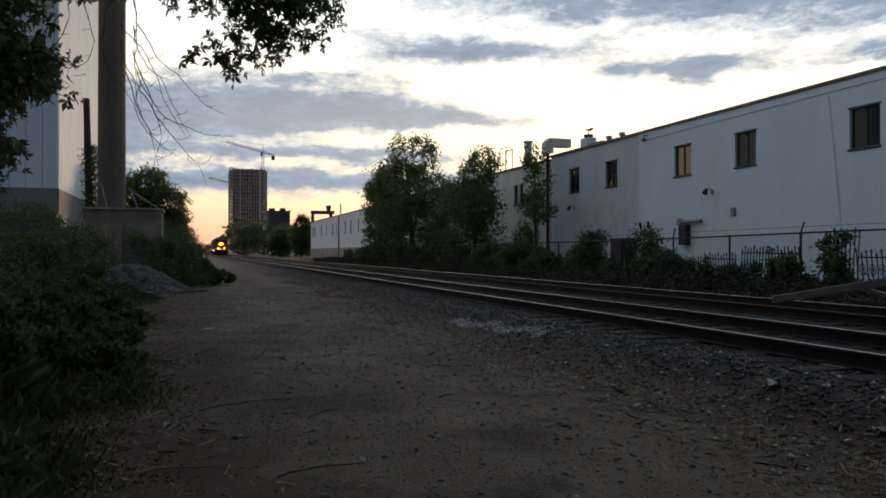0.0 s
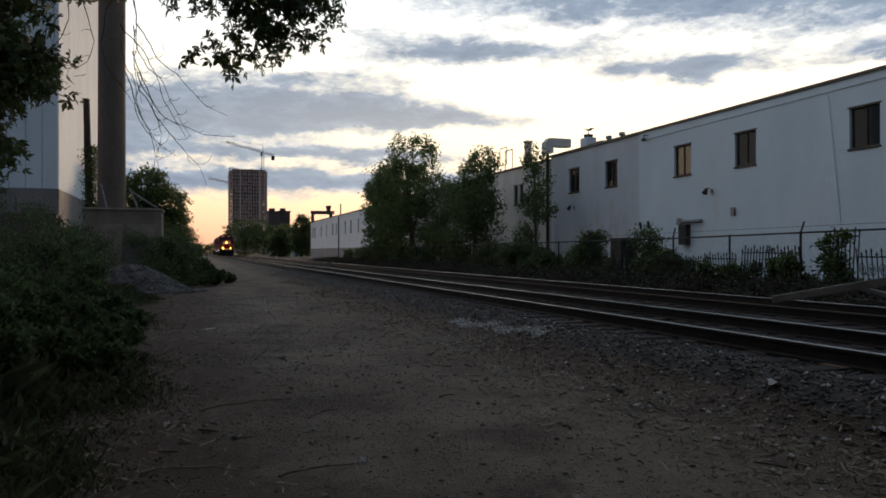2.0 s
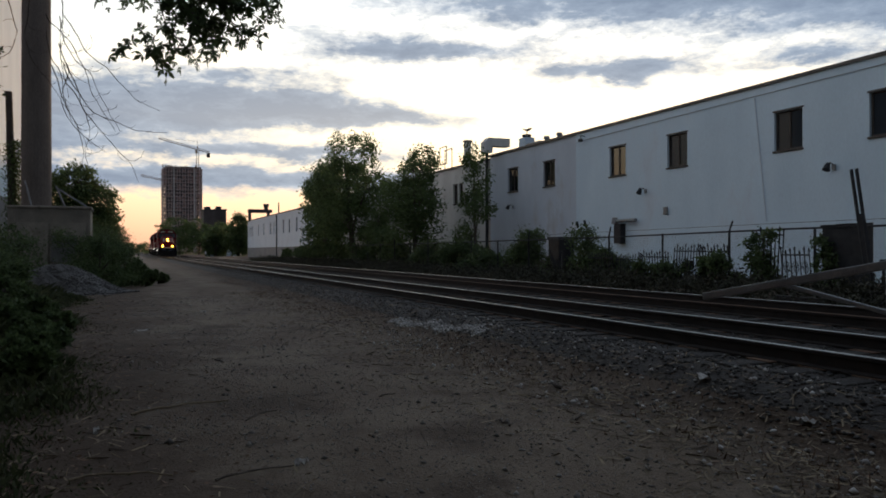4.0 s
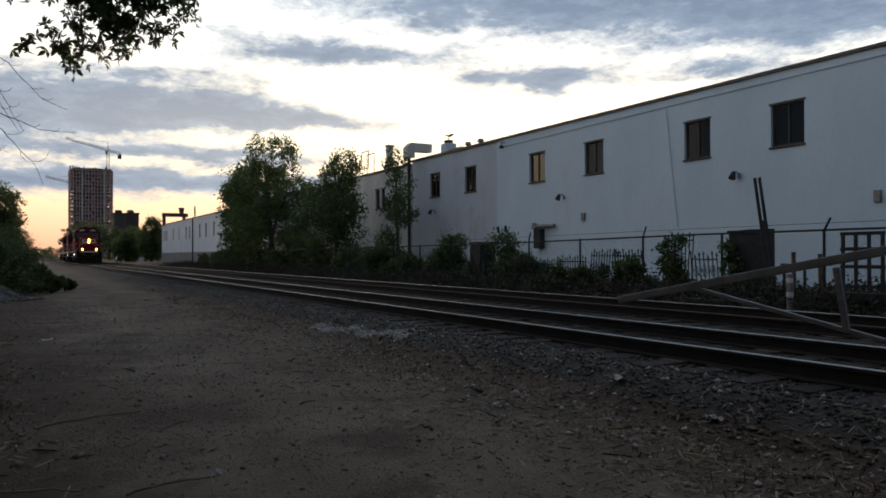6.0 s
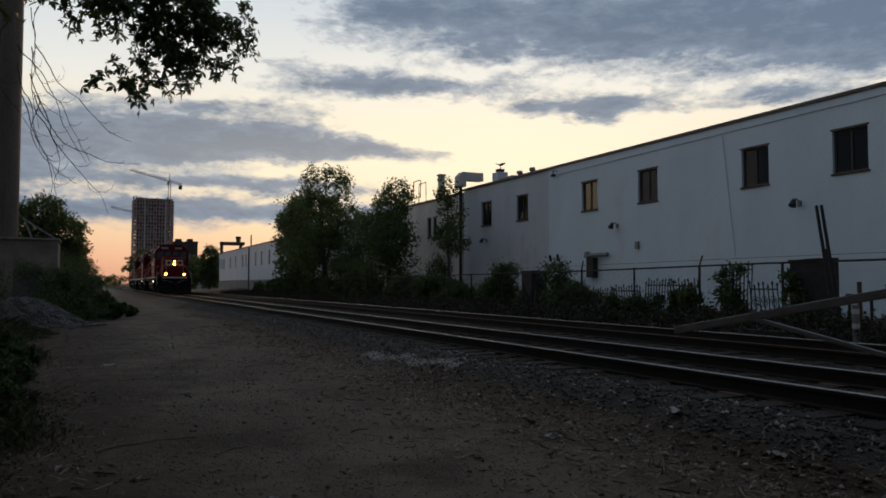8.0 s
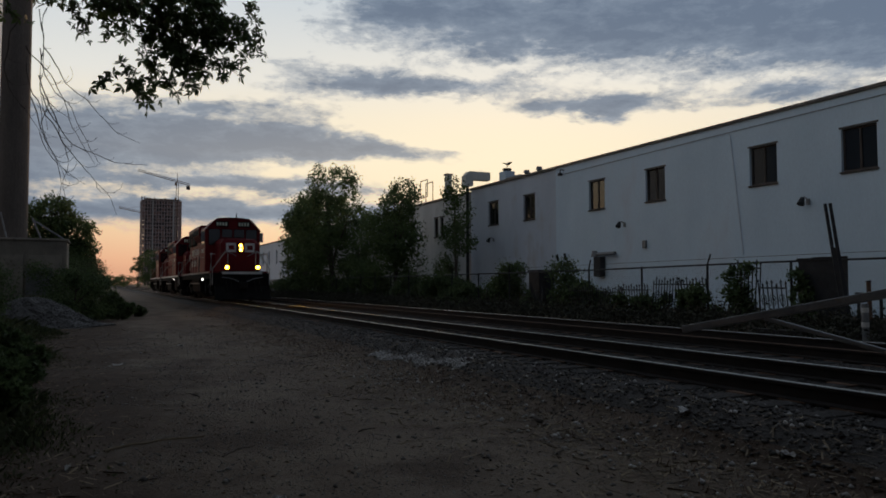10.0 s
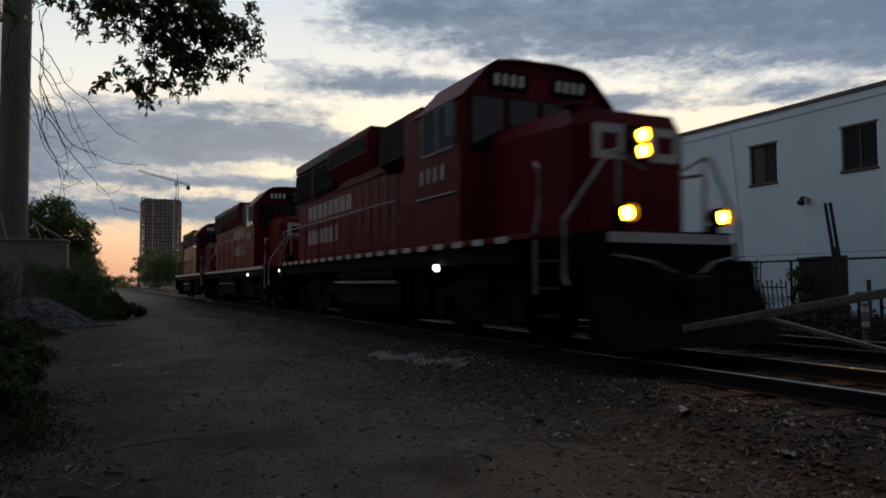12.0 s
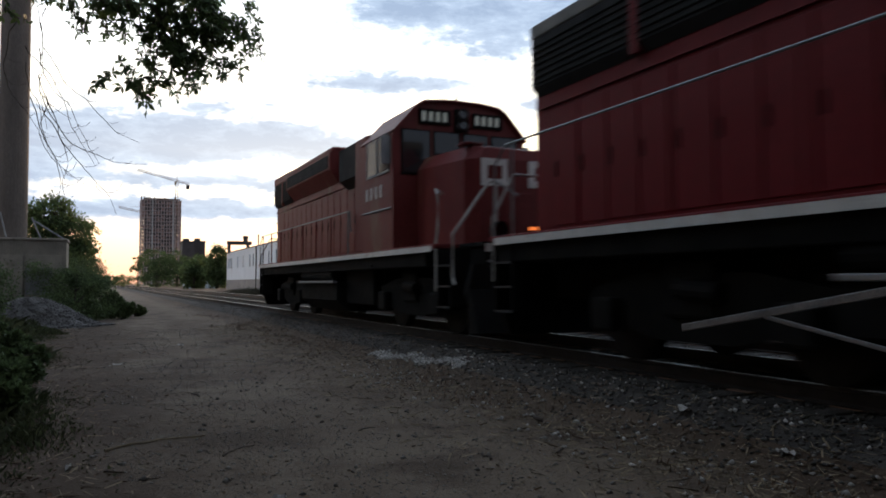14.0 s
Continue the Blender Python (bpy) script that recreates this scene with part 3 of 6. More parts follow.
def window(parent, ya, yb, za, zb, x, blind=0.6):
    """A two-leaf sliding window set back in its opening."""
    w = part("window", Geo().box(x + 0.10, x + 0.17, ya, ya + 0.06, za, zb).box(x + 0.10, x + 0.17, yb - 0.06, yb, za, zb)
             .box(x + 0.10, x + 0.17, ya + 0.06, yb - 0.06, za, za + 0.06).box(x + 0.10, x + 0.17, ya + 0.06, yb - 0.06, zb - 0.06, zb)
             .box(x + 0.09, x + 0.16, (ya + yb) / 2 - 0.03, (ya + yb) / 2 + 0.03, za + 0.06, zb - 0.06), M["win_frame"], parent, "brown-framed sliding window")
    for a, b in ((ya + 0.06, (ya + yb) / 2 - 0.03), ((ya + yb) / 2 + 0.03, yb - 0.06)):
        p = part("pane", Geo().box(x + 0.13, x + 0.136, a, b, za + 0.06, zb - 0.06), M["glass"], w)
        p.visible_shadow = False
    g = Geo()
    k = 9
    for i in range(k):
        a = ya + 0.06 + (yb - ya - 0.12) * i / k
        g.box(x + 0.19 + 0.02 * (i % 2), x + 0.21 + 0.02 * (i % 2), a, a + (yb - ya - 0.12) / k * 0.96, za + 0.05, zb - 0.05)
    part("blind", g, M["curtain"], w, "brown vertical blind behind the glass")
    part("window_sill", Geo().box(x - 0.06, x + 0.10, ya - 0.05, yb + 0.05, za - 0.07, za, 0.015), M["win_frame"], w)
    part("lintel", Geo().box(x - 0.02, x + 0.03, ya - 0.06, yb + 0.06, zb, zb + 0.06), M["flashing"], w)


def make_hall():
    t = thing("industrial_building", "long two-storey white painted industrial building with brown windows", "building")
    up = [(18.87, 20.1), (24.68, 25.93), (28.88, 30.14), (15.08, 16.32), (10.5, 11.72), (6.0, 7.2)]
    holes = [(a, b, 4.55, 5.97) for a, b in up] + [(16.2, 17.56, -0.3, 1.8)]
    part("wall", wall_with_openings(-14, 33.1, -0.5, EAVES - 0.12, holes, WALL_X, WALL_X + 0.3), M["white_wall"], t, "white painted masonry wall with faint stains")
    holes2 = [(35.28, 36.52, 4.56, 5.97), (39.49, 40.76, 4.57, 6.0)]
    part("wall", wall_with_openings(33.1, 43.2, -0.5, EAVES - 0.12, holes2, WALL_X + 0.06, WALL_X + 0.36), M["grey_wall"], t, "greyer painted wall bay")
    part("plinth", Geo().box(WALL_X - 0.03, WALL_X + 0.06, 33.3, 43.2, -0.5, 0.35), M["flashing"], t, "dark painted plinth")
    g = Geo().box(WALL_X + 0.36, 45, -14, 43.2, EAVES - 0.35, EAVES - 0.2)
    g.box(WALL_X + 0.31, 45, -14.2, -14, -0.5, EAVES).box(44.7, 45, -14, 43.2, -0.5, EAVES - 0.35).box(WALL_X + 0.4, 45, 43.2, 43.5, -0.5, EAVES)
    part("roof", g, M["roof"], t, "flat roof and rear walls")
    part("parapet_flashing", Geo().box(WALL_X - 0.06, WALL_X + 0.4, -14.2, 43.5, EAVES - 0.12, EAVES), M["flashing"], t, "thin dark metal roof edge")
    for a, b in up:
        window(t, a, b, 4.55, 5.97, WALL_X)
    for a, b, c, d in holes2:
        window(t, a, b, c, d, WALL_X + 0.06)
    part("door", Geo().box(WALL_X + 0.1, WALL_X + 0.15, 16.2, 17.56, -0.3, 1.8, 0.01), M["dark_steel"], t, "dark closed loading door")
    part("downpipe", Geo().tube([(WALL_X - 0.03, 21.0, EAVES - 0.5), (WALL_X - 0.03, 20.75, 4.6), (WALL_X - 0.03, 20.45, 2.0)], 0.016, 5), M["grey_wall"], t, "thin cable running down the wall")
    part("cable", Geo().tube([(WALL_X - 0.02, 33.0, EAVES - 0.52), (WALL_X - 0.02, 20.0, EAVES - 0.42), (WALL_X - 0.02, -10.0, EAVES - 0.3)], 0.012, 5), M["steel"], t)
    for y, z in ((27.4, 3.58), (17.6, 3.66), (40.0, 3.55)):       # wall lamps
        l = part("wall_lamp", Geo().box(WALL_X - 0.05, WALL_X, y - 0.07, y + 0.07, z - 0.05, z + 0.15, 0.01).tube([(WALL_X - 0.04, y, z + 0.12), (WALL_X - 0.2, y, z + 0.2), (WALL_X - 0.34, y, z + 0.13)], 0.025, 6), M["steel"], t, "small wall-mounted floodlight")
        part("lamp_head", Geo().cyl((WALL_X - 0.3, y, z + 0.16), (WALL_X - 0.42, y - 0.02, z - 0.06), 0.07, 0.13, 12), M["dark_steel"], l)
    for y, z in ((26.0, 2.66), (12.7, 2.65)):
        part("junction_box", Geo().box(WALL_X - 0.1, WALL_X, y - 0.11, y + 0.11, z - 0.17, z + 0.17, 0.015), M["steel"], t, "grey electrical box")
    for y, z in ((32.9, 2.25), (32.2, 2.28)):
        part("pipe_stub", Geo().cyl((WALL_X - 0.02, y, z - 0.15), (WALL_X - 0.1, y, z + 0.2), 0.07, 0.06, 8), M["dark_steel"], t)
    v = part("vent_hood", Geo().box(WALL_X - 0.3, WALL_X, 28.9, 29.45, 1.25, 2.2, 0.03), M["dark_steel"], t, "dark wall vent with a pipe")
    part("pipe", Geo().cyl((WALL_X - 0.2, 27.9, 2.33), (WALL_X - 0.2, 29.5, 2.33), 0.09, 0.09, 10), M["steel"], v)
    part("drum", Geo().cyl((WALL_X - 0.22, 29.45, 2.2), (WALL_X - 0.22, 29.45, 2.5), 0.17, 0.12, 12), M["steel"], v)
    part("bracket", Geo().tube([(WALL_X, 32.3, EAVES - 0.32), (WALL_X - 0.25, 32.3, EAVES - 0.3), (WALL_X - 0.25, 32.3, EAVES - 0.5)], 0.03, 6).box(WALL_X - 0.33, WALL_X - 0.17, 32.2, 32.4, EAVES - 0.62, EAVES - 0.48), M["dark_steel"], t)
    return t


make_hall()


def rooftop_things():
    u = thing("rooftop_unit", "pale metal ventilation unit standing on the flat roof", "ventilation unit", (23.2, 40.4, EAVES - 0.2))
    part("casing", Geo().box(-0.35, 0.35, -0.4, 0.4, 0, 1.0, 0.03), M["white_wall"], u)
    part("vane", Geo().prism([(-0.55, 1.55), (-0.1, 1.42), (0.5, 1.66), (-0.05, 1.52)], "x", -0.1, 0.1).cyl((0, 0, 1.2), (0, -0.05, 1.5), 0.03, n=6), M["dark_steel"], u, "dark wind vane on a short stem")
    part("cowl", Geo().cyl((0, 0, 1.0), (0, 0, 1.2), 0.25, 0.3, 12), M["dark_steel"], u)
    part("side_duct", Geo().box(-0.35, 0.35, -2.1, -0.45, 0.1, 0.55, 0.03), M["steel"], u)
    for y in (37.7, 36.3):
        p = thing("roof_vent", "small capped roof vent pipe", "vent", (23.0, y, EAVES - 0.2), "roof vents")
        part("pipe", Geo().cyl((0, 0, 0), (0, 0, 0.55), 0.12, 0.12, 10), M["steel"], p)
        part("cap", Geo().cyl((0, 0, 0.55), (0, 0, 0.72), 0.2, 0.16, 10), M["steel"], p)
    d = thing("duct", "large square sheet-metal exhaust duct bending over the roof edge", "duct", (21.4, 42.3, 0))
    part("riser", Geo().cyl((0, 0.1, -0.4), (0, 0.1, 7.4), 0.1, 0.1, 12), M["dark_steel"], d, "dark vertical flue pipe")
    part("elbow", Geo().prism([(-0.3, 7.2), (0.25, 7.2), (0.25, 7.62), (1.5, 7.62), (1.5, 8.15), (0.0, 8.15), (-0.3, 7.85)], "y", -0.25, 0.35), M["tan_wall"], d, "brownish bent duct top")
    s = thing("flue_stack", "slim square brick flue rising over the roof", "chimney", (22.3, 47.2, 0))
    part("shaft", Geo().box(-0.2, 0.2, -0.2, 0.2, -0.4, 8.6, 0.02), M["tan_wall"], s)
    part("cap", Geo().box(-0.26, 0.26, -0.26, 0.26, 8.6, 8.72, 0.02), M["concrete"], s)
    r = thing("pipe_frame", "open frame of thin pipes on the roof", "metal frame", (22.3, 51.0, 6.6))
    for a, b, c, d2 in ((-1.1, 0.2, 0.3, 1.9), (-0.1, 1.2, 0.9, 2.2)):
        for y, z, y2, z2 in ((a, c, b, c), (a, d2, b, d2), (a, c, a, d2), (b, c, b, d2)):
            part("bar", Geo().cyl((0, y, z), (0, y2, z2), 0.035, n=6), M["dark_steel"], r)
    for y in (-1.1, 0.2):
        part("leg", Geo().cyl((0, y, -0.2), (0, y, 0.3), 0.035, n=6), M["dark_steel"], r)


rooftop_things()


def make_annex():
    t = thing("annex_building", "older cream and grey two-storey building half hidden by trees", "building")
    wins = [(47.6, 48.2), (48.5, 49.2), (53.0, 54.0), (58.0, 59.0)]
    holes = [(a, b, 4.3, 5.7) for a, b in wins] + [(a, b, 0.9, 2.0) for a, b in ((46.2, 46.9), (47.8, 48.5), (54, 55))]
    part("wall", wall_with_openings(43.6, 92, -0.5, 6.9, holes, WALL_X + 0.1, WALL_X + 0.4), M["tan_wall"], t, "stained cream wall")
    part("roof", Geo().box(WALL_X + 0.4, 40, 43.6, 92, 6.6, 6.75).box(WALL_X + 0.4, 40, 91.7, 92, -0.5, 6.6), M["roof"], t)
    part("roof_edge", Geo().box(WALL_X, WALL_X + 0.5, 43.6, 92.1, 6.9, 7.02), M["flashing"], t)
    for a, b, c, d in holes:
        window(t, a, b, c, d, WALL_X + 0.1)


make_annex()


def make_far_hall():
    t = thing("far_industrial_building", "far white flat-roofed industrial building with narrow windows", "building")
    x = 20.0
    ws = [(131.5, 0.8), (129.8, 0.8), (128.1, 0.8), (122.0, 0.7), (117.0, 0.7), (111.2, 0.8), (108.5, 0.8), (101.5, 0.8), (97.6, 0.8), (93.0, 0.8)]
    holes = [(y - w / 2, y + w / 2, 3.4, 5.2) for y, w in ws]
    part("wall", wall_with_openings(84, 133.3, -0.5, 6.15, holes, x, x + 0.3), M["grey_wall"], t)
    # Grey band on the wall, added in place of the dark fence before it.
    part("plinth", Geo().box(x - 0.04, x, 84, 133.3, -0.5, 1.5), M["dim_wall"], t, "grey band standing in for a dark fence along the wall")
    part("roof", Geo().box(x + 0.3, 34, 84, 133.3, 5.9, 6.05).box(x + 0.3, 34, 133.0, 133.3, -0.5, 6.15), M["roof"], t)
    part("roof_edge", Geo().box(x - 0.06, x + 0.4, 84, 133.4, 6.15, 6.3), M["flashing"], t)
    part("pipe", Geo().cyl((x - 0.08, 106.0, -0.4), (x - 0.08, 106.0, 6.1), 0.09, n=8), M["dark_steel"], t)
    for y, w in ws:
        v = part("window", Geo().box(x + 0.12, x + 0.18, y - w / 2, y + w / 2, 3.4, 5.2), M["dark_gap"], t)
        part("pane", Geo().box(x + 0.10, x + 0.108, y - w / 2 + 0.06, y + w / 2 - 0.06, 3.46, 5.14), M["glass"], v)
    r = thing("roof_gantry", "dark steel duct gantry on the far roof", "roof equipment", (20.6, 131.0, 6.05))
    part("beam", Geo().box(-0.9, 3.2, -0.5, 0.5, 1.55, 2.15, 0.05), M["far_block"], r)
    for x2 in (-0.6, 2.6):
        part("leg", Geo().box(x2 - 0.22, x2 + 0.22, -0.4, 0.4, 0, 1.55), M["far_block"], r)
    part("cowl", Geo().cyl((2.2, 0, 2.15), (2.2, 0, 3.1), 0.35, 0.5, 10), M["far_block"], r)
    part("mast", Geo().cyl((0.2, -22, 0), (0.2, -22, 2.0), 0.1, n=6), M["far_block"], r)


make_far_hall()


def make_tower():
    """Concrete frame of a tower under construction, 24 open storeys."""
    x0, x1, y0, y1, base = 26.6, 55.8, 600.0, 625.0, -0.45
    t = thing("tower_under_construction", "unfinished concrete high-rise with open storeys and a crane", "high-rise building")
    n, h = 24, 2.72
    slab = Geo().box(x0, x1, y0, y1, -0.28, 0).mesh("floor_slab", M["concrete"])
    for k in range(n + 1):
        part("floor_slab", slab, None, t).location = (0, 0, base + k * h)
    col = Geo().box(-0.3, 0.3, -0.3, 0.3, 0, n * h).mesh("column", M["concrete"])
    for i in range(15):
        for y in (y0 + 0.5, y1 - 0.5):
            part("column", col, None, t).location = (x0 + 0.5 + (x1 - x0 - 1) * i / 14, y, base)
    for i in range(1, 5):
        for x in (x0 + 0.5, x1 - 0.5):
            part("column", col, None, t).location = (x, y0 + 0.5 + (y1 - y0 - 1) * i / 5, base)
    # Dark filling block: the shade behind the open storeys is put into its colour.
    part("core", Geo().box(x0 + 3, x1 - 3, y0 + 4, y1 - 4, base, base + n * h + 1.5), M["far_block"], t, "dark inner block standing for the shade in the open storeys")
    g = Geo()
    rs = np.random.RandomState(5)
    for i in range(16):
        x = x0 + (x1 - x0) * i / 16
        g.box(x, x + rs.uniform(0.6, 1.6), y0, y0 + 1, base + n * h, base + n * h + rs.uniform(0.8, 2.6))
    part("formwork", g, M["rust"], t, "formwork on the top floor")
    for i, x in enumerate((x0 + 8.2, x0 + 23.2)):
        part("hoist", Geo().box(x - 0.5, x + 0.5, y0 - 1.0, y0 - 0.1, base, base + n * h), M["white_paint"], t, "pale hoist mast")
    g = Geo()
    for k in range(n):
        for i in range(8):
            if rs.rand() < 0.62:
                a = x0 + 1 + (x1 - x0 - 2) * i / 8
                g.box(a, a + rs.uniform(1.2, 3.0), y0 + 0.9, y0 + 1.0, base + k * h, base + k * h + rs.uniform(0.9, 2.3))
    tagged(part("infill", g, M["brick_infill"], t, "brownish infill panels"), kind="stuff")

    def crane(at, top, a, b, rz):
        c = thing("tower_crane", "tall tower crane with a long lattice jib", "crane", at, "cranes", rz=rz)
        g = Geo()
        for sx in (-0.8, 0.8):
            for sy in (-0.8, 0.8):
                g.cyl((sx, sy, 0), (sx, sy, top), 0.16, n=4)
        for k in range(int(top / 2.4)):
            z = k * 2.4
            g.cyl((-0.8, -0.8, z), (0.8, -0.8, z + 2.4), 0.09, n=4).cyl((0.8, 0.8, z), (0.8, -0.8, z + 2.4), 0.09, n=4)
        part("mast", g, M["crane"], c)
        g = Geo()
        L, R = Vector((a[0], 0, a[1])), Vector((b[0], 0, b[1]))
        for off in ((0, -0.6, 0), (0, 0.6, 0), (0, 0, 1.3)):
            o = Vector(off)
            g.cyl(L + o, R + o, 0.17, n=4)
        m = 22
        for i in range(m):
            p, q = L.lerp(R, i / m), L.lerp(R, (i + 1) / m)
            g.cyl(p + Vector((0, -0.6, 0)), q + Vector((0, 0, 1.3)), 0.09, n=4)
        part("jib", g, M["crane"], c)
        part("counterweight", Geo().box(b[0] - 2.5, b[0], -0.8, 0.8, b[1] - 3.2, b[1] - 0.2), M["far_block"], c)
        part("apex", Geo().cyl((0, 0, top), (0, 0, top + 7), 0.35, 0.15, 5).cyl((0, 0, top + 7), (a[0] * 0.6, 0, a[1] + (b[1] - a[1]) * 0.2 + 2), 0.08, n=4), M["crane"], c)
        part("cab", Geo().box(-1.8, -0.4, -1.2, 0.2, top - 2.4, top), M["crane"], c)
    crane((52.4, 603, base), 80.0, (-28.5, 87.5), (9.2, 78.0), 0)
    crane((33, 640, base), 57.0, (-21, 62.0), (8, 56.0), 0)


make_tower()


def far_blocks():
    for x, y, w, h, lab in ((47.0, 500, 7.6, 27.8, "dark distant apartment block"), (55.3, 510, 7.2, 28.6, "dark distant apartment block with a stepped roof")):
        t = thing("distant_building", lab, "building", (x, y, -0.45), "distant buildings")
        part("wall", Geo().box(0, w, 0, 14, 0, h), M["far_block"], t)
        part("roof", Geo().box(-0.4, w + 0.4, -0.4, 14.4, h, h + 0.8).box(1, w * 0.6, 2, 8, h + 0.8, h + 2.6), M["roof"], t)
    t = thing("white_shed", "small white sheds and parked trailers beyond the trees", "shed", (17.2, 170, -0.45))
    part("wall", Geo().box(0, 6.5, 0, 10, 0, 3.6, 0.05), M["white_wall"], t)
    part("roof", Geo().prism([(-0.3, 3.6), (6.8, 3.6), (3.2, 4.9)], "y", -0.3, 10.3), M["grey_wall"], t)
    part("door", Geo().box(1.0, 2.6, -0.05, 0.0, 0.1, 2.4), M["dark_gap"], t)


far_blocks()


# ---- left side: tall white hall, concrete column, shed ----
def make_left():
    t = thing("tall_white_building", "tall pale metal-clad building with a dark lower band", "building")
    x1, y0, y1 = -7.0, 45.0, 66.0
    g = Geo()
    k = 34
    for i in range(k):
        a = -34 + (x1 + 34) * i / k
        g.box(a, a + (x1 + 34) / k - 0.03, y0, y0 + 0.12, 4.4, 24)
    part("cladding", g, M["white_wall"], t, "pale ribbed metal cladding")
    g = Geo()
    for i in range(26):
        a = y0 + 0.12 + (y1 - y0) * i / 26
        g.box(x1 - 0.12, x1, a, a + (y1 - y0) / 26 - 0.03, 4.4, 24)
    part("cladding", g, M["white_wall"], t)
    part("lower_wall", Geo().box(-34, x1 + 0.02, y0 - 0.02, y1, -0.5, 4.38), M["dim_wall"], t, "grey lower wall")
    part("canopy", Geo().box(-34, x1 + 0.2, y0 - 2.0, y0 - 0.02, 2.6, 2.95).box(-34, x1 + 0.2, y0 - 2.0, y0 - 1.9, -0.5, 2.6), M["far_block"], t, "dark flat canopy front")
    part("inner_walls", Geo().box(-33.8, x1 - 0.2, y0 + 0.2, y1 - 0.2, 4.38, 23.9), M["grey_wall"], t)
    part("roof", Geo().box(-34.2, x1 + 0.2, y0 - 0.2, y1 + 0.2, 24, 24.2), M["roof"], t)
    c = thing("concrete_column", "tall round weathered concrete column rising out of sight", "column", (-3.5, 36.3, -0.45))
    part("shaft", Geo().cyl((0, 0, 0), (0.02, 0, 26), 0.60, 0.53, 28), M["concrete_pole"], c)
    p = thing("utility_pole", "old leaning timber pole overgrown with ivy", "pole", (-4.55, 38, -0.1))
    part("pole", Geo().cyl((0, 0, 0), (-0.2, 0, 8.2), 0.19, 0.14, 10), M["bark"], p)
    rs = np.random.RandomState(3)
    c0 = np.stack([rs.normal(0.05, 0.2, 4000), rs.normal(0, 0.2, 4000), rs.uniform(1.8, 6.0, 4000)], 1)
    part("ivy", cards("ivy", leaf_cards(c0, 0.12, rs), M["bush"]), None, p, "dark ivy round the pole")
    s = thing("corrugated_shed", "rusty corrugated metal shed behind the gravel heap", "shed", (-4.3, 34.0, -0.4))
    g = Geo()
    for i in range(30):
        a = i * 0.1
        part("rib", Geo().box(a, a + 0.055, -0.03, 0.0, 0.0, 3.1), M["shed"], s)
    part("front_sheet", Geo().box(0, 3.0, 0.0, 0.05, 0, 3.1), M["shed"], s, "corrugated front sheet")
    for a in (0, 2.95):
        part("side", Geo().box(a, a + 0.05, 0.05, 2.2, 0, 3.05), M["shed"], s)
    part("roof", Geo().box(-0.05, 3.05, -0.08, 2.3, 3.1, 3.2, 0.02), M["shed"], s)
    for i in range(2):
        part("panel", Geo().box(0.3 + i * 1.35, 1.45 + i * 1.35, -0.07, -0.03, 0.5, 2.5, 0.01), M["shed"], s, "bolted patch panel")
    part("graffiti", Geo().box(1.55, 2.5, -0.075, -0.071, 0.9, 2.0), M["dim_wall"], s, "pale worn paint patch")
    for a, b in (((0.75, 1.0, 3.2), (0.5, 1.0, 4.3)), ((2.0, 1.0, 3.2), (1.65, 1.0, 4.1)), ((2.9, 1.0, 3.2), (1.7, 1.0, 4.0))):
        part("strut", Geo().cyl(a, b, 0.04, n=6), M["steel"], s)


make_left()


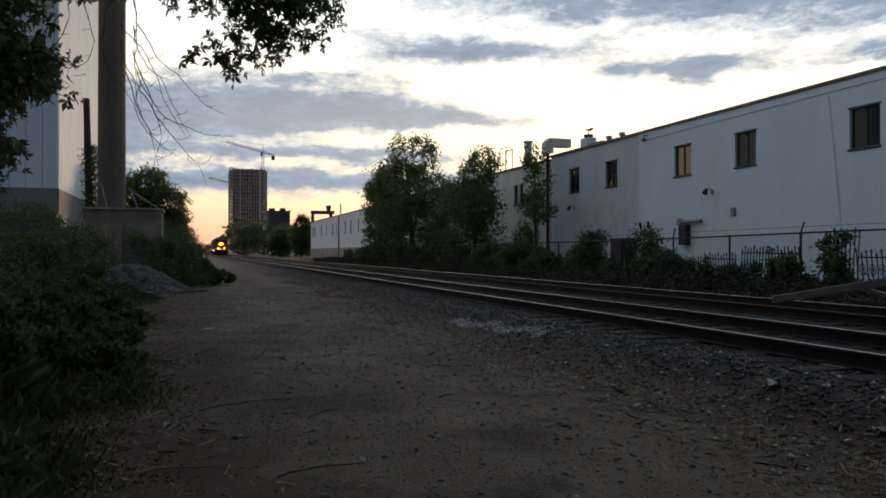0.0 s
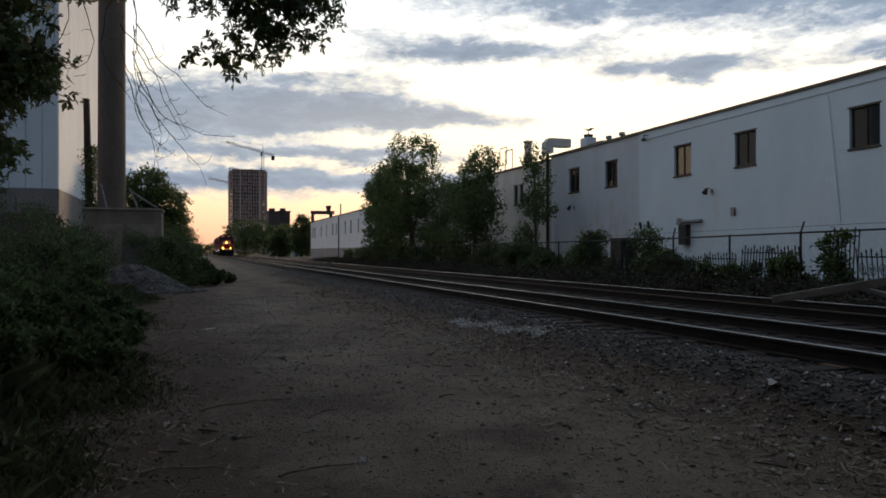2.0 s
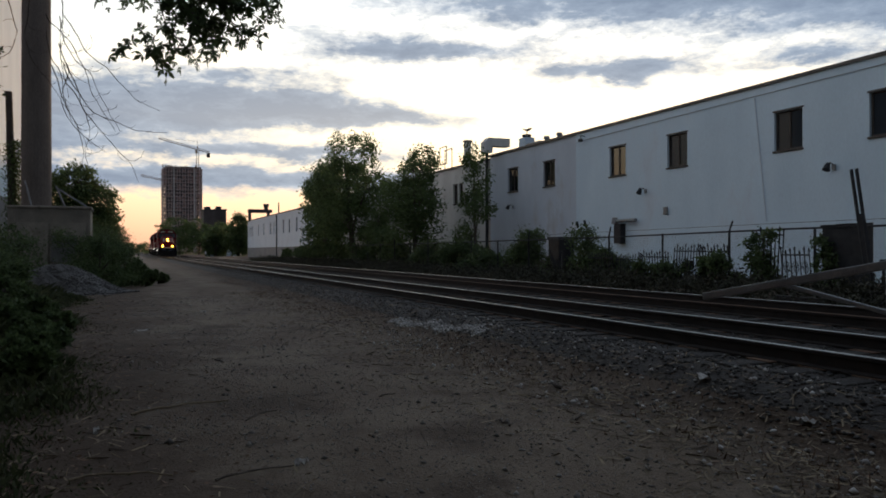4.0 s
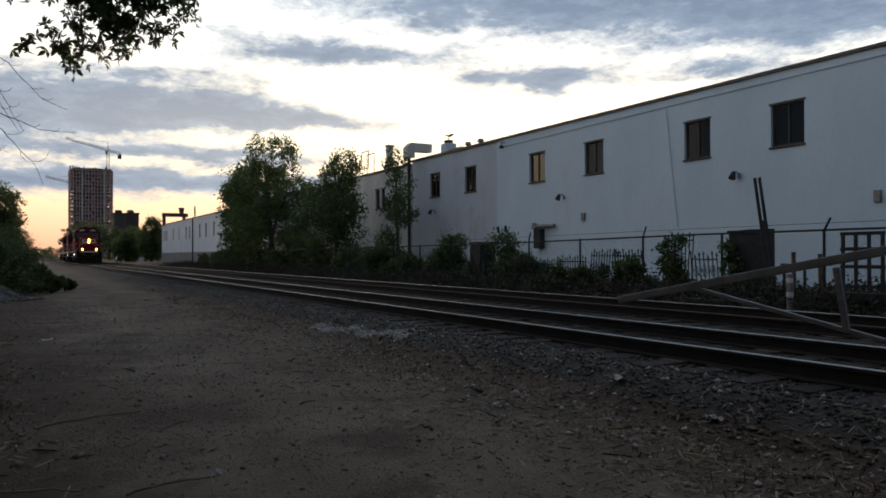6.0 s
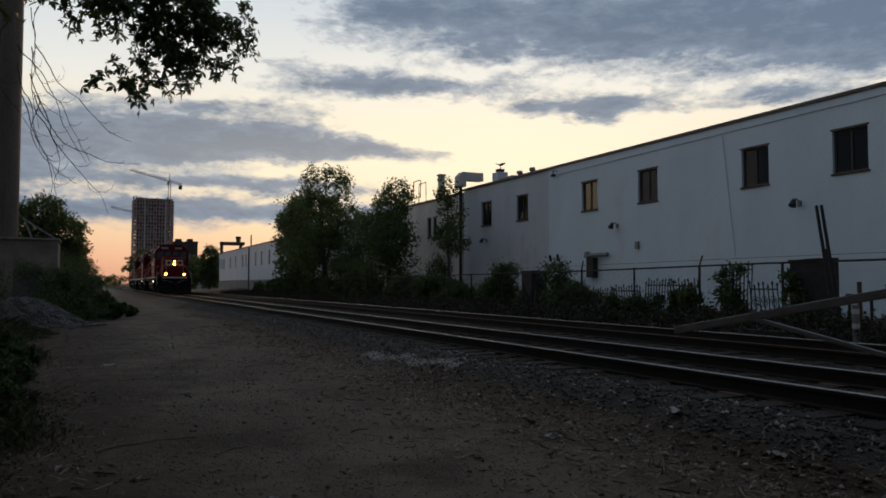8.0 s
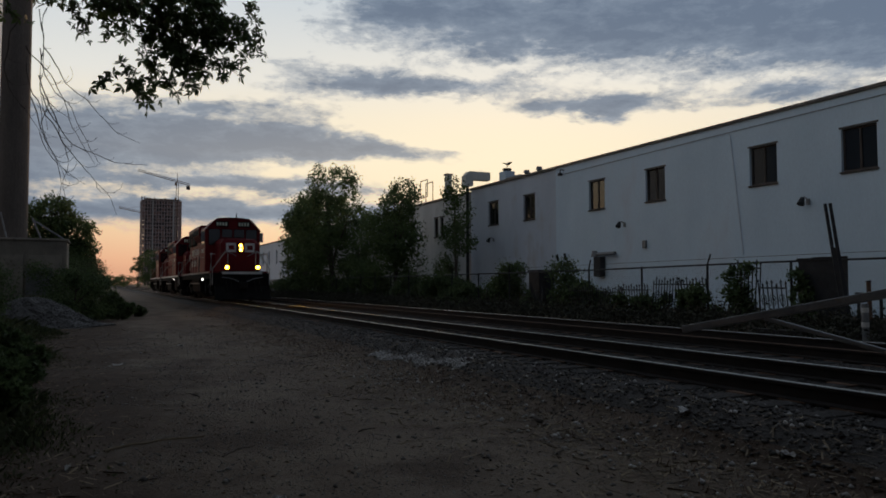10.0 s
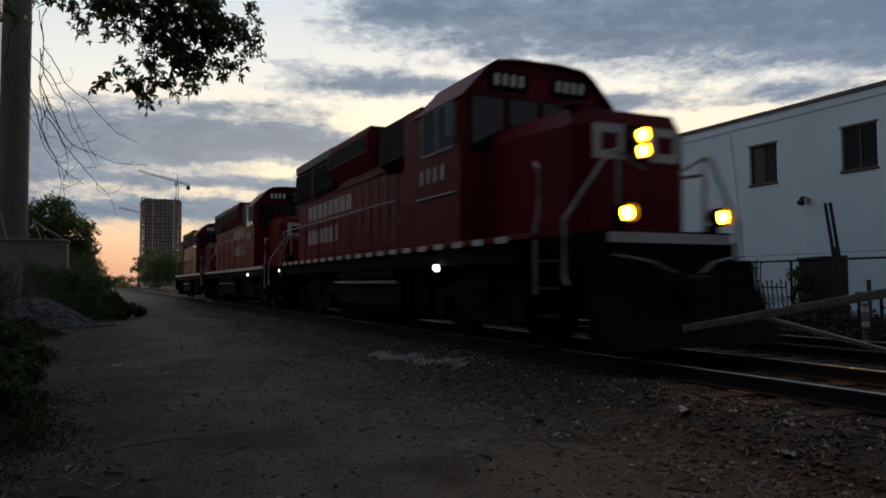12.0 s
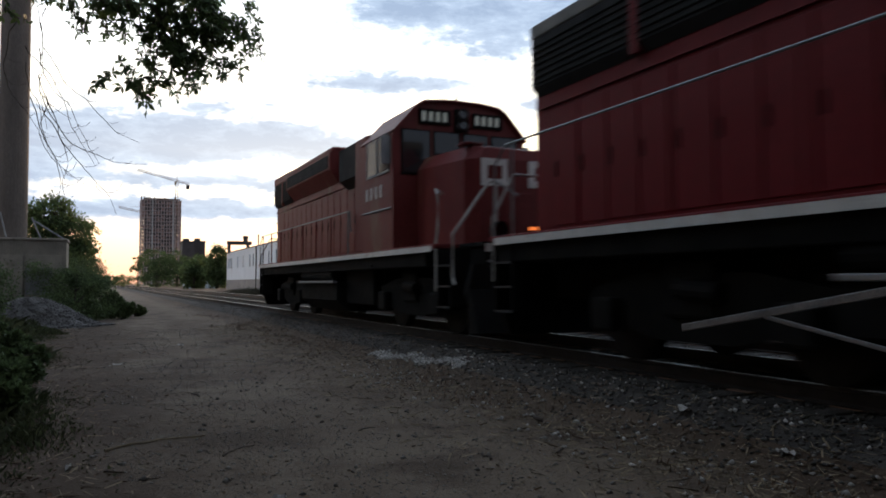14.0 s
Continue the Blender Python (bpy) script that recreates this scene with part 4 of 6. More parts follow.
# ---- the train ----
def make_locomotive(paint, label, lit, marks, rear, tank, rows, grille, rail_z, fr):
    """A four-axle road switcher. Own space: y runs back from the headlight, z up from the rail heads.
    rear: end of the long hood; fr: how far the front end is set back; tank: fuel tank from, to; rows: lettering (from, letters, z, pitch); grille: from, to, z, z of the radiator intakes."""
    t = thing("locomotive", label, "locomotive", group="locomotives of the train")
    P = M[paint]
    # frame and deck
    part("underframe", Geo().box(-1.45, 1.45, fr + 1.1, rear + 0.3, 1.22, 1.52, 0.02).box(-1.0, 1.0, fr - 0.3, fr + 1.1, 1.22, 1.52, 0.02), M["black"], t)
    part("centre_sill", Geo().box(-0.5, 0.5, fr - 0.3, rear + 0.2, 0.7, 1.22, 0.02), M["black"], t)
    part("deck", Geo().box(-1.52, 1.52, fr + 0.58, rear + 0.4, 1.52, 1.60, 0.015), P, t)
    part("front_platform", Geo().box(-1.06, 1.06, fr - 0.34, fr + 0.58, 1.52, 1.60, 0.015), M["black"], t)
    for s in (-1, 1):
        x = s * 1.525
        if marks == "dashes":
            dash = Geo().box(-0.006, 0.006, 0, 0.36, 1.50, 1.59).mesh("sill_dash", M["white_paint"])
            for i in range(20):
                part("sill_dash", dash, None, t, "worn white sill dash").location = (x, 1.26 + i * 0.72, 0)
        else:
            part("sill_stripe", Geo().box(x - 0.006, x + 0.006, fr + 0.7, rear + 0.25, 1.47, 1.57), M["white_paint"], t, "worn white stripe along the sill")
    part("front_stripe", Geo().box(-1.02, 1.02, fr - 0.36, fr - 0.344, 1.44, 1.57), M["white_paint"], t, "worn white band across the front platform")
    # ends: pilot, plough, coupler
    for y, s in ((fr - 0.34, -1), (rear + 0.33, 1)):
        part("pilot", Geo().prism([(-1.3, 1.22), (1.3, 1.22), (1.42, 0.75), (1.2, 0.16), (-1.2, 0.16), (-1.42, 0.75)], "y", y, y + s * 0.12), M["black"], t)
        k = part("coupler", Geo().box(-0.12, 0.12, min(y, y + s * 0.42), max(y, y + s * 0.42), 0.72, 0.98, 0.03).box(-0.2, 0.2, min(y + s * 0.34, y + s * 0.56), max(y + s * 0.34, y + s * 0.56), 0.68, 1.02, 0.05), M["wheel"], t)
        for x in (-0.85, -0.6, 0.6, 0.85):
            part("air_hose", Geo().tube([(x, y + s * 0.12, 1.1), (x, y + s * 0.3, 0.9), (x + 0.05, y + s * 0.33, 0.5)], 0.03, 6), M["wheel"], k)
        for x in (-1.05, 1.05):
            part("uncoupling_lever", Geo().tube([(x, y + s * 0.14, 1.28), (x * 0.5, y + s * 0.2, 1.2), (x * 0.2, y + s * 0.3, 1.05)], 0.018, 5), M["steel"], k)
    part("plough_blade", Geo().prism([(fr - 0.48, 0.12), (fr - 0.84, 0.14), (fr - 0.66, 0.5), (fr - 0.52, 0.82), (fr - 0.46, 0.82)], "x", -1.4, 1.4), M["black"], t, "worn steel plough blade")
    # nose
    a, b, c = fr + 0.32, fr + 0.50, 2.85
    sec = [(-0.98, 1.6), (0.98, 1.6), (0.98, 3.08), (0.80, 3.34), (-0.80, 3.34), (-0.98, 3.08)]
    g = Geo().add([(x, b, z) for x, z in sec] + [(x, c, z + (0.1 if z > 2 else 0)) for x, z in sec],
                  [(i, (i + 1) % 6, 6 + (i + 1) % 6, 6 + i) for i in range(6)] + [tuple(range(6, 12))])
    g.add([(x, b, z) for x, z in sec] + [(-0.76, a, 1.6), (0.76, a, 1.6), (0.76, a, 3.10), (0.64, a + 0.05, 3.30), (-0.64, a + 0.05, 3.30), (-0.76, a, 3.10)],
          [(6, 7, 8, 11), (11, 8, 9, 10), (0, 6, 11, 5), (5, 11, 10, 4), (4, 10, 9, 3), (3, 9, 8, 2), (2, 8, 7, 1), (0, 1, 7, 6)])
    part("nose", g.weld(), P, t)
    part("nose_door", Geo().box(-0.30, 0.30, a - 0.02, a, 1.62, 2.52, 0.008), P, t)
    part("brake_wheel_box", Geo().box(-0.96, -0.60, b - 0.02, b + 0.3, 3.36, 3.40, 0.01), P, t)
    if lit:
        h = part("headlight_housing", Geo().box(-0.15, 0.15, a - 0.045, a, 2.61, 3.09, 0.03), M["black"], t)
        spots = [(0, a - 0.05, 2.74), (0, a - 0.05, 2.96)]
    else:
        h = part("headlight_housing", Geo().box(-0.17, 0.17, 2.735, 2.80, 4.02, 4.50, 0.03), M["black"], t)
        spots = [(0, 2.735, 4.15), (0, 2.735, 4.37)]
    for x, y, z in spots:
        k = part("headlight", Geo().cyl((x, y, z), (x, y - 0.11, z), 0.105, 0.11, 18, False).cyl((x, y, z), (x, y - 0.11, z), 0.098, 0.103, 18, False), M["steel"], h, "round headlight ring")
        part("lens", Geo().cyl((x, y - 0.07, z), (x, y - 0.06, z), 0.078, n=18), M["lamp_warm"] if lit else M["glass"], k)
    for s in (-1, 1):          # a broad pale mark either side of the middle
        u, v = (-0.74, -0.22) if s < 0 else (0.22, 0.74)
        g = Geo().box(u, v, a - 0.012, a, 2.98, 3.10).box(u, v, a - 0.012, a, 2.62, 2.74).box(u, u + 0.13, a - 0.012, a, 2.74, 2.98).box(v - 0.1, v, a - 0.012, a, 2.74, 2.98).weld()
        part("nose_mark", g, M["white_paint"], t, "worn white painted mark")
    for s in (-1, 1):
        x, y = s * 0.79, fr - 0.30
        d = part("ditch_light", Geo().cyl((x, y, 1.80), (x, y - 0.20, 1.80), 0.125, 0.13, 18, False).cyl((x, y, 1.80), (x, y - 0.20, 1.80), 0.114, 0.12, 18, False).box(x - 0.05, x + 0.05, y - 0.02, y + 0.1, 1.59, 1.70).cyl((x, y + 0.01, 1.80), (x, y - 0.01, 1.80), 0.125, n=18), M["black"], t, "hooded round ditch light")
        part("lens", Geo().cyl((x, y - 0.12, 1.80), (x, y - 0.13, 1.80), 0.086, n=18), M["lamp_warm"] if lit else M["glass"], d)
    # cab with sloping roof sides
    cab = [(-1.5, 1.6), (1.5, 1.6), (1.5, 3.92), (1.0, 4.48), (0.84, 4.58), (0.4, 4.63), (-0.4, 4.63), (-0.84, 4.58), (-1.0, 4.48), (-1.5, 3.92)]
    c = part("cab", Geo().prism(cab, "y", 2.8, 4.65), P, t)
    rim = [(-1.5, 3.92), (-1.0, 4.48), (-0.84, 4.58), (-0.4, 4.63), (0.4, 4.63), (0.84, 4.58), (1.0, 4.48), (1.5, 3.92)]
    part("roof_edge", Geo().prism([(x * 1.02, z + 0.025) for x, z in rim] + [(x, z - 0.01) for x, z in rim[::-1]], "y", 2.68, 4.7), P, c)
    for a, b in ((-1.3, -0.72), (-0.6, -0.06), (0.06, 0.6), (0.72, 1.3)):
        z0 = 3.55 if abs(a + b) < 1.5 else 3.12
        w = part("windscreen", Geo().box(a, b, 2.775, 2.802, z0, 3.98, 0.004), M["glass"], c)
        part("gasket", Geo().box(a - 0.03, b + 0.03, 2.785, 2.80, z0 - 0.03, z0).box(a - 0.03, b + 0.03, 2.785, 2.80, 3.98, 4.01).box(a - 0.03, a, 2.785, 2.80, z0, 3.98).box(b, b + 0.03, 2.785, 2.80, z0, 3.98), M["black"], w)
    for a, b in ((-0.95, -0.25), (0.25, 0.95)):
        n = part("number_board", Geo().box(a, b, 2.73, 2.80, 4.13, 4.44, 0.012), M["black"], c)
        w = (b - a) / 4.6
        for i in range(4):
            u = a + w * (0.3 + i * 1.02)
            part("number_bar", Geo().box(u, u + w * 0.6, 2.722, 2.729, 4.19, 4.38), M["number_paint"], n, "pale number bar")
    for s in (-1, 1):
        x = s * 1.5
        for a, b, l in ((3.05, 3.6, 0), (3.75, 4.3, 1)):
            w = part("side_window", Geo().box(x - 0.012, x + 0.012, a, b, 3.2, 3.92, 0.006), M["glass"], c)
            part("window_frame", Geo().box(x - 0.02, x + 0.02, a - 0.04, b + 0.04, 3.15, 3.2).box(x - 0.02, x + 0.02, a - 0.04, b + 0.04, 3.92, 3.96).box(x - 0.02, x + 0.02, a - 0.04, a, 3.2, 3.92).box(x - 0.02, x + 0.02, b, b + 0.04, 3.2, 3.92), M["steel"], w)
        for i in range(4):
            part("number_bar", Geo().box(x * 1.006 - 0.004, x * 1.006 + 0.004, 3.42 + i * 0.29, 3.53 + i * 0.29, 2.68, 2.94), M["white_paint"], c, "white number bar below the cab window")
        part("mirror", Geo().box(x + s * 0.02, x + s * 0.2, 2.9, 2.93, 3.3, 3.85, 0.005), M["steel"], c)
    part("horn", Geo().cyl((-0.2, 5.5, 4.56), (-0.2, 5.1, 4.6), 0.03, 0.07, 8).cyl((0.0, 5.5, 4.56), (0.0, 5.05, 4.6), 0.03, 0.07, 8).box(-0.25, 0.05, 5.45, 5.55, 4.45, 4.58), M["black"], c)
    part("antenna", Geo().cyl((0.3, 3.6, 4.6), (0.3, 3.6, 5.0), 0.04, 0.02, 6), M["black"], c)
    # long hood
    hood = [(-0.93, 1.6), (0.93, 1.6), (0.93, 4.2), (0.72, 4.45), (-0.72, 4.45), (-0.93, 4.2)]
    hd = part("long_hood", Geo().prism(hood, "y", 4.65, rear), P, t)
    door = Geo().box(-0.012, 0.012, 0, 0.56, 1.72, 3.36, 0.008).mesh("hood_door", P)
    latch = Geo().box(-0.012, 0.012, 0, 0.03, 2.4, 2.62).mesh("latch", M["black"])
    ga, gb, gz0, gz1 = grille
    for s in (-1, 1):
        for i in range(int((rear - 5.9) / 0.6)):
            d = part("hood_door", door, None, hd)
            d.location = (s * 0.937, 5.75 + i * 0.6, 0)
            k = part("latch", latch, None, d)
            k.location = (s * 0.014, 0.5, 0)
        mid = (ga + gb) / 2
        for a, b in ((ga, mid - 0.06), (mid + 0.06, gb)):
            r = part("radiator_grille", Geo().prism([(s * 0.94, gz0), (s * 1.04, gz0 + 0.12), (s * 1.04, gz1), (s * 0.94, gz1)], "y", a, b), M["grille"], hd, "black radiator intake")
            for k in range(7):
                z = gz0 + 0.16 + k * (gz1 - gz0 - 0.2) / 7
                part("slat", Geo().box(s * 1.04 - 0.02, s * 1.04 + 0.02, a, b, z, z + 0.014), M["black"], r)
        part("grille_post", Geo().box(min(s * 0.94, s * 1.06), max(s * 0.94, s * 1.06), mid - 0.06, mid + 0.06, gz0, gz1), P, hd)
        part("brake_blister", Geo().prism([(s * 0.94, 3.62), (s * 1.2, 3.98), (s * 1.2, 4.42), (s * 0.94, 4.55)], "y", 8.3, ga - 0.05), P, hd)
        part("blister_grille", Geo().box(s * 1.205 - 0.012, s * 1.205 + 0.012, 8.45, ga - 0.2, 4.02, 4.36), M["grille"], hd)
        part("air_intake_box", Geo().prism([(s * 0.94, 3.3), (s * 1.2, 3.5), (s * 1.2, 4.3), (s * 0.94, 4.4)], "y", 5.3, 7.4), M["grille"], hd, "black air intake beside the hood")
        part("electrical_cabinet", Geo().box(min(s * 0.94, s * 1.4), max(s * 0.94, s * 1.4), 4.66, 5.5, 1.62, 4.2, 0.03), P, hd)
        for y0, n, z0, pitch in rows:
            bar = Geo().box(-0.004, 0.004, 0, pitch * 0.23, 0, 0.42).mesh("lettering_bar", M["white_paint"])
            for i in range(n * 2):
                part("lettering_bar", bar, None, hd, "worn white lettering bar").location = (s * 0.953, y0 + i // 2 * pitch + (i % 2) * pitch * 0.42, z0)
        part("hood_step", Geo().box(min(s * 0.94, s * 0.97), max(s * 0.94, s * 0.97), 4.7, rear - 0.05, 3.42, 3.46), P, hd)
    part("radiator_top", Geo().box(-1.05, 1.05, ga, rear - 0.02, max(gz1, 4.4), 4.66, 0.03), M["flashing"] if paint == "red" else P, hd, "grey worn radiator roof")
    part("dynamic_brake_top", Geo().box(-1.12, 1.12, 8.3, ga - 0.05, 4.44, 4.6, 0.05), P, hd)
    part("exhaust_stack", Geo().box(-0.25, 0.25, 6.8, 7.4, 4.45, 4.85, 0.03), M["black"], hd)
    for y in (ga + 1.0, rear - 1.1):
        part("roof_fan", Geo().cyl((0, y, 4.66), (0, y, 4.76), 0.62, 0.6, 20), M["black"], hd)
    part("rear_number_board", Geo().box(-0.4, 0.4, rear, rear + 0.03, 4.1, 4.35), M["black"], hd)
    part("rear_headlight", Geo().box(-0.15, 0.15, rear, rear + 0.06, 3.7, 4.1, 0.02), M["black"], hd)
    # handrails
    for s in (-1, 1):
        x = s * 1.47
        r = part("handrail", Geo().tube([(x, 5.6, 2.1), (x, 5.7, rail_z), (x, rear, rail_z), (x, rear + 0.3, rail_z - 0.25), (x, rear + 0.35, 1.6)], 0.016, 6), M["steel"], t, "thin pale handrail")
        for i in range(8):
            y = 5.8 + i * (rear - 6.0) / 7
            part("stanchion", Geo().cyl((x, y, 1.58), (x, y, rail_z), 0.018, n=6), M["steel"] if i in (0, 7) else P, r)
        part("handrail", Geo().tube([(s * 1.2, fr + 0.95, 2.52), (x, fr + 0.62, 2.54), (x, fr + 0.54, 2.46), (x, fr + 0.54, 1.9), (x, fr + 0.62, 1.65), (x, fr + 0.62, 0.78)], 0.027, 8), M["rail_paint"], t, "pale bent grab rail by the steps")
        part("grab_iron", Geo().tube([(x * 1.03, 2.9, 2.42), (x * 1.03, 4.6, 2.42)], 0.018, 6), M["steel"], t)
        part("handrail", Geo().tube([(s * 0.72, fr - 0.18, 2.64), (s * 0.86, fr - 0.18, 2.60), (x, fr - 0.05, 1.72), (x, fr - 0.05, 1.0), (x, fr - 0.12, 0.9)], 0.027, 8), M["rail_paint"], t, "pale slanting grab rail")
        part("handrail_post", Geo().cyl((s * 0.72, fr - 0.18, 1.6), (s * 0.72, fr - 0.18, 2.64), 0.022, n=6), M["rail_paint"], t)
        part("handrail", Geo().tube([(s * 1.44, rear + 0.42, 0.95), (s * 1.44, rear + 0.42, 1.9), (s * 1.1, rear + 0.42, 2.55), (s * 0.4, rear + 0.42, 2.55)], 0.022, 7), M["rail_paint"], t, "pale slanting grab rail")
        for y0 in (fr + 0.02, rear - 0.2):
            st = part("step_well", Geo().box(min(s * 1.1, s * 1.48), max(s * 1.1, s * 1.48), y0, y0 + 0.5, 0.5, 0.53).box(min(s * 1.1, s * 1.48), max(s * 1.1, s * 1.48), y0, y0 + 0.03, 0.5, 1.5).box(min(s * 1.1, s * 1.48), max(s * 1.1, s * 1.48), y0 + 0.5, y0 + 0.53, 0.5, 1.5), M["black"], t)
            for z in (0.5, 0.85, 1.2):
                part("step", Geo().box(min(s * 1.12, s * 1.5), max(s * 1.12, s * 1.5), y0 + 0.03, y0 + 0.5, z, z + 0.03), M["dark_steel"], st)
        part("front_platform_rail", Geo().tube([(s * 0.3, fr - 0.18, 2.4), (s * 0.72, fr - 0.18, 2.62)], 0.02, 6), M["steel"], t)
        lamp_y = 3.74 if lit else 4.08
        part("ground_light", Geo().cyl((s * 1.48, lamp_y, lamp_y * 0.3 + 0.08), (s * 1.53, lamp_y, lamp_y * 0.3 + 0.06), 0.06 if lit else 0.034, n=12), M["glass"] if paint == "red_old" else M["lamp_small"], t, "small white step lamp")
        if not lit and paint == "red":
            part("step_lamp", Geo().cyl((s * 1.06, fr + 0.12, 1.40), (s * 1.10, fr + 0.10, 1.38), 0.05, n=12), M["lamp_small"], t, "small white step lamp under the front platform")
        part("marker_lamp", Geo().box(s * 0.7 - 0.12, s * 0.7 + 0.12, rear + 0.4, rear + 0.42, 1.72, 1.77), M["lamp_red"], t)
        # tanks and trucks
        # Highlight along the tank side, built as a pale steel strip.
        part("fuel_tank_rail", Geo().box(min(s * 1.38, s * 1.5), max(s * 1.38, s * 1.5), tank[0], tank[1], 0.93, 0.99, 0.01), M["steel"], t, "pale strip standing in for the highlight along the fuel tank")
        part("air_reservoir", Geo().cyl((s * 1.28, tank[0] + 0.4, 1.14), (s * 1.28, tank[1], 1.14), 0.14, n=14), M["black"], t)
    part("fuel_tank", Geo().prism([(-1.38, 0.95), (1.38, 0.95), (1.38, 0.5), (1.05, 0.22), (-1.05, 0.22), (-1.38, 0.5)], "y", tank[0], tank[1]), M["black"], t)
    for a, b in ((4.9, tank[0] - 0.05), (tank[1] + 0.05, rear - 5.4)):
        if b - a > 0.3:
            part("equipment_box", Geo().box(-1.15, 1.15, a, b, 0.42, 1.24, 0.04), M["black"], t)
    for y in (2.7, rear - 3.3):
        k = part("truck", Geo().box(-1.2, 1.2, y - 0.35, y + 0.35, 0.55, 1.15, 0.04), M["black"], t)
        for s in (-1, 1):
            part("side_frame", Geo().prism([(y - 1.75, 0.45), (y - 1.75, 0.85), (y - 0.8, 1.02), (y + 0.8, 1.02), (y + 1.75, 0.85), (y + 1.75, 0.45), (y + 1.0, 0.4), (y + 0.6, 0.3), (y - 0.6, 0.3), (y - 1.0, 0.4)], "x", min(s * 1.0, s * 1.14), max(s * 1.0, s * 1.14)), M["black"], k)
            for a in (-1.35, 1.35):
                part("journal_box", Geo().box(min(s * 1.14, s * 1.3), max(s * 1.14, s * 1.3), y + a - 0.2, y + a + 0.2, 0.35, 0.75, 0.04), M["black"], k)
            part("brake_cylinder", Geo().cyl((s * 1.22, y - 0.45, 0.82), (s * 1.22, y + 0.1, 0.86), 0.11, n=12), M["black"], k)
        for a in (-1.35, 1.35):
            w = part("wheelset", Geo().cyl((-0.8, 0, 0), (0.8, 0, 0), 0.09, n=10), M["black"], t)
            w.location = (0, y + a, 0.51)
            wheelsets.append(w)
            for s in (-1, 1):
                part("wheel", Geo().cyl((s * 0.69, 0, 0), (s * 0.82, 0, 0), 0.51, n=28).cyl((s * 0.665, 0, 0), (s * 0.69, 0, 0), 0.535, n=28), M["wheel"], w)
                part("tread", Geo().cyl((s * 0.70, 0, 0), (s * 0.825, 0, 0), 0.512, n=28).box(min(s * 0.826, s * 0.83), max(s * 0.826, s * 0.83), -0.3, 0.3, -0.05, 0.05), M["wheel"], w)
    return t


OFFSETS = (0.0, 17.6, 36.2)     # headlight of each locomotive behind the first one's
wheelsets = []
locos = [make_locomotive("red", "dark red road locomotive with lit headlights leading the train", True, "dashes", 15.75, (5.7, 9.85), [(10.25, 8, 2.83, 0.545), (11.45, 7, 2.10, 0.45)], (11.55, 15.7, 3.46, 4.36), 2.57, 0.0),
         make_locomotive("red", "dark red road locomotive with a white sill stripe", False, "line", 17.0, (7.7, 11.8), [(6.75, 8, 3.0, 0.54), (7.95, 7, 2.24, 0.44)], (12.4, 16.95, 3.62, 4.45), 2.9, 0.3),
         make_locomotive("red_old", "faded and stained red road locomotive at the rear of the three", False, "line", 15.95, (7.0, 10.5), [], (13.4, 15.9, 3.6, 4.4), 2.6, 0.2)]


def train_at(t):
    """Distance of the leading headlight along the track; the train gathers a little speed."""
    if t < 10.5:
        return 32.05 + 15.5 * (10.5 - t)
    if t < 11.5:
        u = t - 10.5
        return 32.05 - 15.5 * u - 0.5 * u * u
    return 16.05 - 16.6 * (t - 11.5)


def motions():
    for k, loco in enumerate(locos):
        walk(loco, [(i / 10, pose(TRACK_X, train_at(i / 10) + OFFSETS[k], 0)) for i in range(141)])
    for w in wheelsets:
        x, y, z = w.location
        rows = []
        for i in range(421):
            m = Matrix.Translation((x, y, z)) @ Matrix.Rotation((train_at(0) - train_at(i / 30)) / 0.51, 4, "X")
            rows.append((i / 30, m))
        walk(w, rows)


